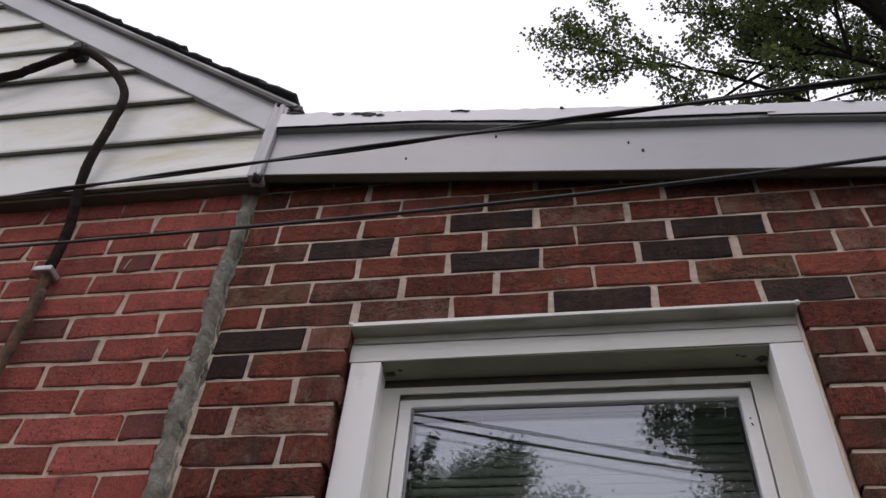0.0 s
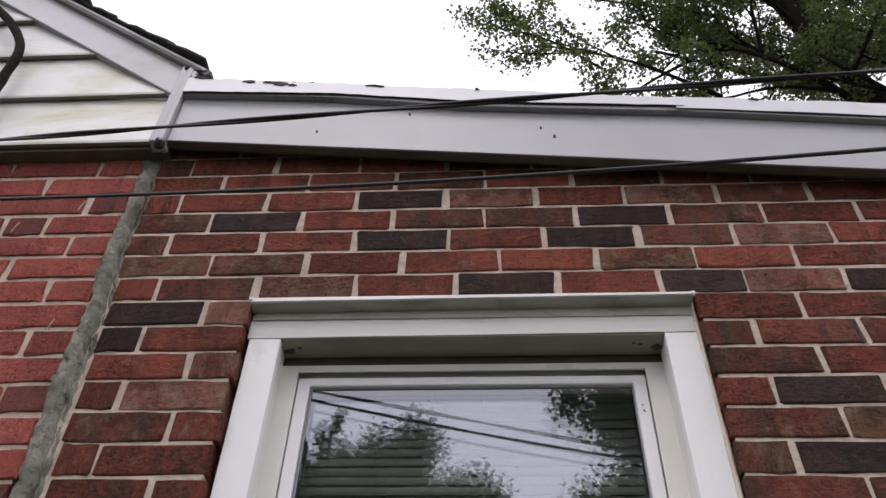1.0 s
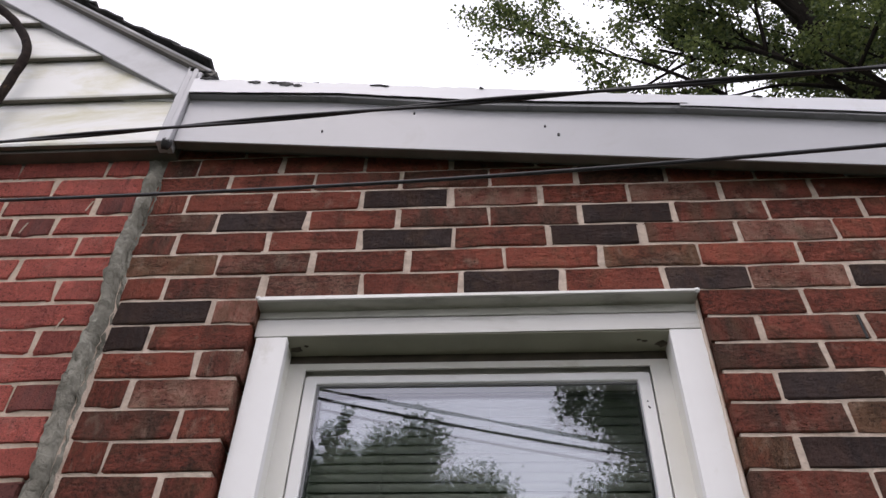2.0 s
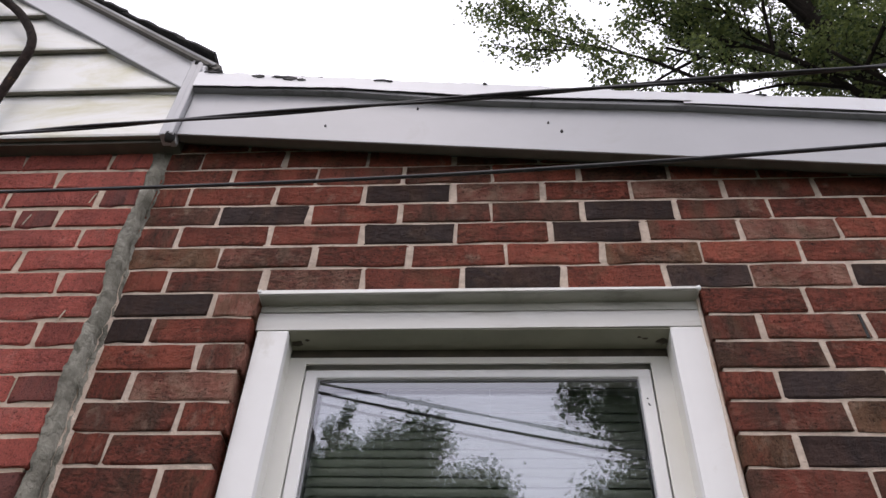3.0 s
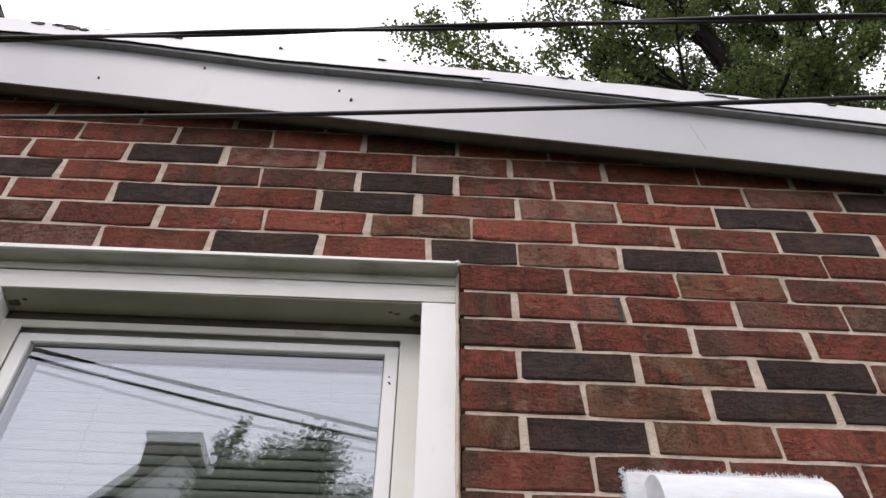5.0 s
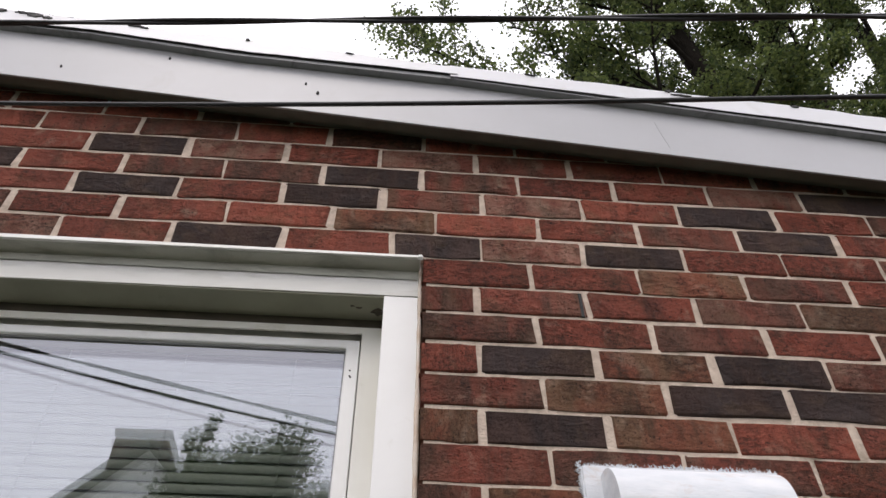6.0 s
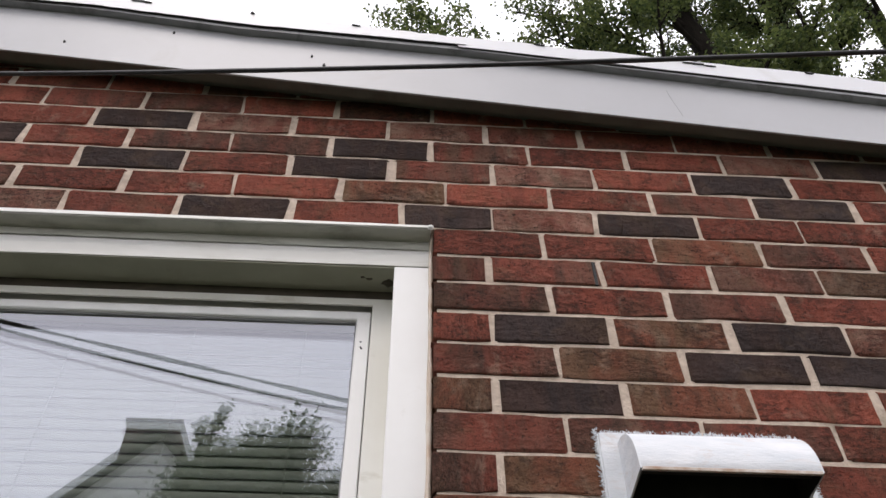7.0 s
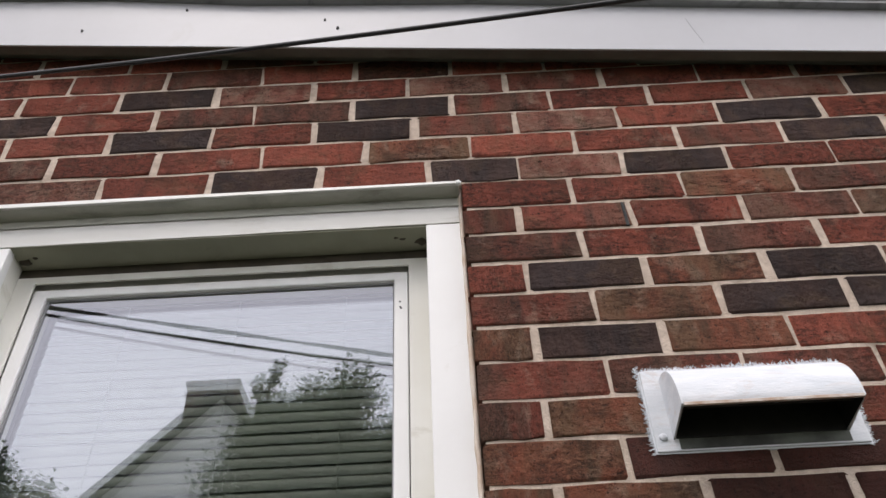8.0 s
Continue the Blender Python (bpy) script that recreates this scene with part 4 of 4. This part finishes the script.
# the large tree that leans over the roof from behind
tree("tall leafy shade tree behind the low roof",
     [([(9.6, 10.0, 0), (9.2, 9.8, 6), (8.2, 9.4, 12), (6.9, 9.0, 16.4), (6.1, 8.8, 20.5), (5.2, 8.6, 25)], 0.42, 0.10),
      ([(6.95, 9.0, 16.3), (6.8, 9.1, 18.5), (6.9, 9.2, 21), (7.2, 9.2, 25)], 0.18, 0.08),
      ([(9.0, 9.8, 8), (9.6, 9.6, 13), (9.5, 9.5, 16.4), (9.1, 9.4, 20.8), (8.6, 9.2, 25)], 0.28, 0.10),
      ([(9.4, 9.8, 10), (11, 9.6, 15), (11.6, 9.4, 19), (11.4, 9.2, 25)], 0.24, 0.09)],
     [((7.8, 9.2, 13.5), (4.4, 8.6, 16.2), 0.09), ((7.4, 9.2, 15), (3.5, 8.8, 16.2), 0.08), ((6.6, 8.9, 18), (4.3, 8.6, 19.4), 0.08),
      ((6.3, 8.9, 19), (4.7, 8.5, 21.5), 0.08), ((5.2, 8.8, 17.4), (2.6, 8.7, 18.2), 0.05, 1), ((6.8, 9.0, 17), (5.2, 7.8, 18.6), 0.08), ((8.5, 9.5, 12), (6.0, 8.0, 14.6), 0.09),
      ((9.5, 9.5, 16), (7.8, 8.0, 18.4), 0.08), ((9.4, 9.5, 17), (8.6, 8.2, 20), 0.08), ((11.2, 9.5, 16), (12.4, 8.2, 18), 0.08),
      ((11.5, 9.4, 18), (10.4, 8.2, 20.5), 0.08), ((9.5, 9.6, 14), (10.8, 8.2, 16), 0.08), ((8.0, 9.3, 13), (8.2, 8.0, 15.6), 0.08),
      ((9.6, 9.6, 13), (12.6, 9, 14.6), 0.08), ((9.3, 9.4, 18.5), (10.6, 8.6, 21), 0.08), ((9.4, 9.5, 15), (11.4, 8.8, 17.4), 0.08), ((11.3, 9.5, 17), (13.8, 9.0, 18.6), 0.08), ((8.0, 9.3, 12.6), (9.6, 8.4, 14.6), 0.08), ((9.2, 9.4, 20), (7.6, 8.6, 22), 0.08), ((11.5, 9.4, 20), (12.2, 8.6, 23), 0.08), ((8.6, 9.6, 11), (10.6, 8.6, 13.4), 0.08), ((7.0, 9.0, 20.5), (5.2, 8.4, 23), 0.07), ((11.6, 9.4, 19), (13.6, 8.8, 21), 0.07),
      ((4.4, 8.7, 14.4), (1.2, 8.8, 16.6), 0.045, 1), ((2.4, 8.8, 15.6), (0.5, 8.9, 17.2), 0.03, 1),
      ((8.5, 9.5, 15), (7.4, 10.4, 18.2), 0.07), ((9.0, 9.5, 16), (9.2, 10.5, 19), 0.07), ((7.4, 9.2, 15.4), (5.8, 9.8, 17.7), 0.06, 1), ((7.0, 9.1, 16), (6.1, 9.8, 18.3), 0.05, 1)],
     4, 60, 0.130, 0.072, 0.055, 2, LEAF, 0.4)

# trees and house across the yard, seen in the window
def yard_tree(label, x, y, height, crown_w, crown_low, seed, material, per=210, spread=0.15, clump=0.13):
    br = []
    for k in range(11):
        a = k * 2.4
        z = crown_low + (height - crown_low) * (k / 11) * 0.75
        reach = crown_w * (0.55 + 0.45 * math.sin(math.pi * (0.25 + 0.7 * k / 11)))
        br.append(((x, y, z), (x + math.cos(a) * reach, y + math.sin(a) * reach * 0.8, z + (height - z) * 0.42), 0.06))
    br.append(((x, y, crown_low + (height - crown_low) * 0.6), (x + 0.1, y, height - 0.15), 0.06))
    return tree(label, [([(x + 0.2, y, 0), (x - 0.05, y, height * 0.4), (x, y, height * 0.92)], 0.16, 0.04)], br, seed, per, spread, 0.074, clump, 1, material, 0.2)


yard_tree("round leafy tree before the neighbouring house", -1.34, -8.2, 8.35, 1.25, 5.0, 31, LEAF_DARK)
tree("slender leafy treetop beside the chimney", [([(-2.2, -8.8, 0), (-2.35, -8.8, 5), (-2.52, -8.8, 9.2)], 0.10, 0.02)],
     [((-2.50, -8.8, 8.35), (-2.86, -8.7, 8.66), 0.02), ((-2.48, -8.8, 8.5), (-2.24, -8.9, 8.98), 0.02), ((-2.52, -8.8, 8.8), (-2.72, -8.8, 9.24), 0.02),
      ((-2.52, -8.8, 9.0), (-2.40, -8.8, 9.62), 0.02), ((-2.45, -8.8, 8.0), (-2.05, -8.7, 8.30), 0.02), ((-2.45, -8.8, 7.9), (-2.80, -8.9, 8.2), 0.02)],
     33, 36, 0.065, 0.078, 0.05, 0, LEAF_DARK, 0.1)
yard_tree("broad open leafy tree across the yard", 3.70, -8.6, 11.9, 1.7, 5.4, 35, LEAF_DARK, 260)
yard_tree("low leafy tree between two taller ones", 0.5, -9.4, 7.2, 1.0, 4.2, 37, LEAF_DARK)
yard_tree("leafy tree at the side of the neighbouring house", -6.4, -8.4, 7.4, 1.3, 3.6, 39, LEAF_DARK)

house = thing("house", "pale grey neighbouring house with steep gable and chimney", "house")
AX, AZ, HW = -3.35, 9.15, 3.3
part("wall", extrude_xz([(AX - HW, 0), (AX + HW, 0), (AX + HW, AZ - HW * 1.05), (AX, AZ - 0.05), (AX - HW, AZ - HW * 1.05)], -18, -9), HOUSE_SIDING, house, "pale grey lap siding")
for sgn in (-1, 1):
    p = [(AX, AZ), (AX + sgn * (HW + 0.35), AZ - (HW + 0.35) * 1.05), (AX + sgn * (HW + 0.35), AZ - (HW + 0.35) * 1.05 + 0.16), (AX, AZ + 0.16)]
    part("roof", extrude_xz(p, -18.2, -8.8), SHINGLE, house, "dark shingle roof slope")
bm = box(-4.06, -3.2, -10.4, -9.3, 6.5, 9.58, 0.02)
box(-4.10, -3.16, -10.44, -9.26, 9.58, 9.68, 0.02, bm=bm)
part("chimney", bm, CHIMNEY_BRICK, house, "dark brick chimney")

# ---- bricks ----
def brick_mesh(seed, wear=1.0):
    """One hand-worn brick, 193 mm long, face at y = 0."""
    r = random.Random(seed)
    xs = [-0.0965, -0.0935, -0.03, 0.035, 0.0935, 0.0965]
    zs = [-0.029, -0.0264, 0.0264, 0.029]
    v, f = [], []
    for j, z in enumerate(zs):
        for i, x in enumerate(xs):
            rim = (i in (0, 5)) + (j in (0, 3))
            y = 0.0019 * rim * wear + r.uniform(-0.0011, 0.0011)
            v.append((x + (r.uniform(-0.0040, 0.0034) * wear if i in (0, 5) else r.uniform(-0.006, 0.006) * (i in (2, 3))), y, z + (r.uniform(-0.0027, 0.0022) * wear if j in (0, 3) else 0)))
    for j in range(3):
        for i in range(5):
            f.append((j * 6 + i, j * 6 + i + 1, (j + 1) * 6 + i + 1, (j + 1) * 6 + i))
    ringi = list(range(6)) + [11, 17] + list(range(23, 17, -1)) + [12, 6]
    n0 = len(v)
    for k in ringi:
        v.append((v[k][0], 0.05, v[k][2]))
    n = len(ringi)
    for k in range(n):
        f.append((ringi[(k + 1) % n], ringi[k], n0 + k, n0 + (k + 1) % n))
    me = bpy.data.meshes.new("brick")
    me.from_pydata(v, [], f)
    me.materials.append(BRICKS["R"])
    return me


BRICK_MESHES = [brick_mesh(s) for s in range(16)]
OLD_MESHES = [brick_mesh(s + 40, 1.7) for s in range(16)]
rk = random.Random(2)


def lay(parent, xa, xb, zc, hgt, code, face=FACE):
    ob = new("brick", rk.choice(OLD_MESHES if code in "MN" else BRICK_MESHES))
    ob.parent = parent
    ob.matrix_basis = Matrix.LocRotScale(((xa + xb) / 2, face + rk.uniform(-0.0012, 0.0003), zc + rk.uniform(-0.001, 0.001)), Euler((0, rk.uniform(-0.004, 0.004), rk.uniform(-0.004, 0.004))), ((xb - xa) / 0.193, 1, hgt / 0.058))
    ob.material_slots[0].link = "OBJECT"
    ob.material_slots[0].material = BRICKS[code]
    return ob


def course(parent, joints, codes, zc, hgt, gap, lo, hi, rest, face=FACE):
    """Bricks between joints, cut at lo and hi. Those past the codes go to rest."""
    j = sorted(joints)
    k = 0
    half = {x: gap / 2 * rk.uniform(0.7, 1.55) for x in j}
    for a, c in zip(j, j[1:]):
        xa, xb = max(a + half[a], lo), min(c - half[c], hi)
        if xb - xa < 0.018:
            continue
        code = codes[k] if k < len(codes) else rk.choice("RRBORD")
        k += 1
        if rest is None:
            lay(parent, xa, xb, zc, hgt, code, face)
        else:
            rest.append((xa, xb, zc, hgt, face))


def run(ref, pitch_left, pitch_right, lo, hi):
    out, x = [], ref
    while x > lo - 0.3:
        out.append(x)
        x -= pitch_left
    x = ref + pitch_right
    while x < hi + 0.3:
        out.append(x)
        x += pitch_right
    return out


def rest_mesh(name, parent, rest, material):
    bm = bmesh.new()
    for xa, xb, zc, hgt, face in rest:
        box(xa, xb, face, face + 0.03, zc - hgt / 2, zc + hgt / 2, bm=bm)
    ob = part(name, bm, material, parent, "plain courses of the same brick")
    return tagged(ob, kind="stuff")


# courses over and beside the window: reference joint and the bricks' tones from left to right
ABOVE = {
    7: (0.090, "RRRBBRBRB"), 6: (-0.016, "BRRRBRRBRBR"), 5: (0.074, "RRBBRBRRBRB"), 4: (-0.014, "RRRDPRPBRRB"),
    3: (0.074, "BDRBBDBRRPDR"), 2: (-0.004, "BRRDRDBPRDRB"), 1: (0.104, "OPRRRORRBDRR"),
}
BESIDE = {
    0: ("RBPRDR", "DPDRRB"), -1: ("DP", "RROBR"), -2: ("DR", "BBRBOR"), -3: ("RP", "BRBRB"), -4: ("RP", "RDODPR"), -5: ("BR", "BODDR"),
    -6: ("RR", "ODORRB"), -7: ("BR", "BBBRB"), -8: ("RR", "BOBRRB"), -9: ("BR", "OSSOR"), -10: ("RO", "OOSSRO"), -11: ("RR", "BSSOR"),
}
H1, GAP = 0.0606, 0.0098
LEFT, RIGHT = -0.700, 1.78
for n, (ref, codes) in ABOVE.items():
    zc = BED0 + (n + 0.5) * COURSE
    course(wall_addition, run(ref, 0.2065, 0.2025, LEFT, RIGHT), codes, zc, H1, GAP, LEFT - 0.02, RIGHT, None)
for n, (lc, rc) in BESIDE.items():
    zc = BED0 + (n + 0.5) * COURSE
    if n == 0:
        j = [x for x in run(0.014, 0.2085, 0.2055, LEFT, 0.43)if x < 0.45] + [x for x in run(0.596, 0.2, 0.1975, 0.59, RIGHT) if x > 0.55]
        course(wall_addition, j, lc + rc, zc, H1, GAP, LEFT, RIGHT, None)
        continue
    lref, rref = (-0.496, 0.686) if n % 2 else (-0.607, 0.584)
    rpitch = 0.2035 if n % 2 else 0.199
    course(wall_addition, run(lref, 0.2035, 0.2035, LEFT, WX0), lc, zc, H1, GAP, LEFT + 0.004 * -n, WX0 + 0.001, None)
    course(wall_addition, run(rref, rpitch, rpitch, WX1, RIGHT), rc, zc, H1, GAP, WX1 + 0.001, RIGHT, None)

# the old wall: longer bricks, all of one maroon batch
OLD = [(-0.869, "MMMMNM"), (-0.980, "MMMNMM"), (-0.857, "NMMMMM"), (-0.929, "MNMMMM"), (-0.854, "MMMMMM"), (-0.964, "MMMNMM"), (-0.848, "MMNMMM"),
       (-0.965, "MNMMMM"), (-0.842, "MMMMMM"), (-0.957, "MMMMMM"), (-0.837, "NMMMMN"), (-0.957, "MMMMMM"), (-0.837, "MMNMMM"), (-0.955, "NMMMMM")]
for i, (ref, codes) in enumerate(OLD):
    zc = 3.170 - 0.0690 * i
    edge = -0.772 + (3.19 - zc) * 0.040
    j = run(ref, 0.222, 0.222, -1.9, edge)
    if i == 3:
        j = [-0.929 + 0.2, -0.929, -1.033, -1.258, -1.48, -1.70, -1.92]
    j = sorted(j, reverse=True)
    k = 0
    for c, a in zip(j, j[1:]):
        xa, xb = a + rk.uniform(0.004, 0.011), min(c - rk.uniform(0.003, 0.010), edge + 0.006)
        if xb - xa > 0.02 and xa > -1.95:
            lay(wall_old, xa, xb, zc, 0.0585, codes[k % len(codes)], FACE + 0.001)
            k += 1

# lower and farther courses, out of reach of the eye
rest = []
for n in range(-40, 7):
    zc = BED0 + (n + 0.5) * COURSE
    if n < -11:
        course(wall_addition, run(0.1 * (n % 2), 0.2035, 0.2035, LEFT, WX0 if zc > WZ0 else 3.3), "", zc, H1, GAP, LEFT + 0.05, (WX0 - 0.002) if zc > WZ0 else 3.3, rest)
        if zc > WZ0:
            course(wall_addition, run(0.686 - 0.1 * (n % 2), 0.2035, 0.2035, WX1, 3.3), "", zc, H1, GAP, WX1 + 0.003, 3.3, rest)
    elif zc < eave(3.3):
        course(wall_addition, run(1.9 + 0.1 * (n % 2), 0.2035, 0.2035, RIGHT, 3.3), "", zc, H1, GAP, RIGHT + 0.01, 3.3, rest)
rest_mesh("far_bricks", wall_addition, rest, BRICKS["R"])
rest = []
for i in range(46):
    zc = 3.170 - 0.0690 * i
    j = run(-0.86 - 0.11 * (i % 2), 0.222, 0.222, -4.9, -0.75)
    course(wall_old, j, "", zc, 0.0585, 0.013, -4.9, -0.74 if i >= 14 else -1.96, rest, FACE + 0.001)
rest_mesh("far_bricks", wall_old, rest, BRICKS["M"])

# an open crack at a brick's end and pale scrapes on the old wall
part("crack", box(0.7685, 0.7745, FACE - 0.0016, FACE + 0.001, 2.590, 2.648, 0.0005), TAR, wall_addition, "open dark crack")
for sx, sz in ((-0.806, 2.660), (-1.000, 2.958), (-0.868, 3.030)):
    part("scrape", tube([(sx - 0.004, FACE + 0.0002, sz - 0.018), (sx, FACE - 0.0004, sz), (sx + 0.004, FACE + 0.0002, sz + 0.016)], 0.0016, 5), OLD_MORTAR, wall_old, "pale lime scrape")
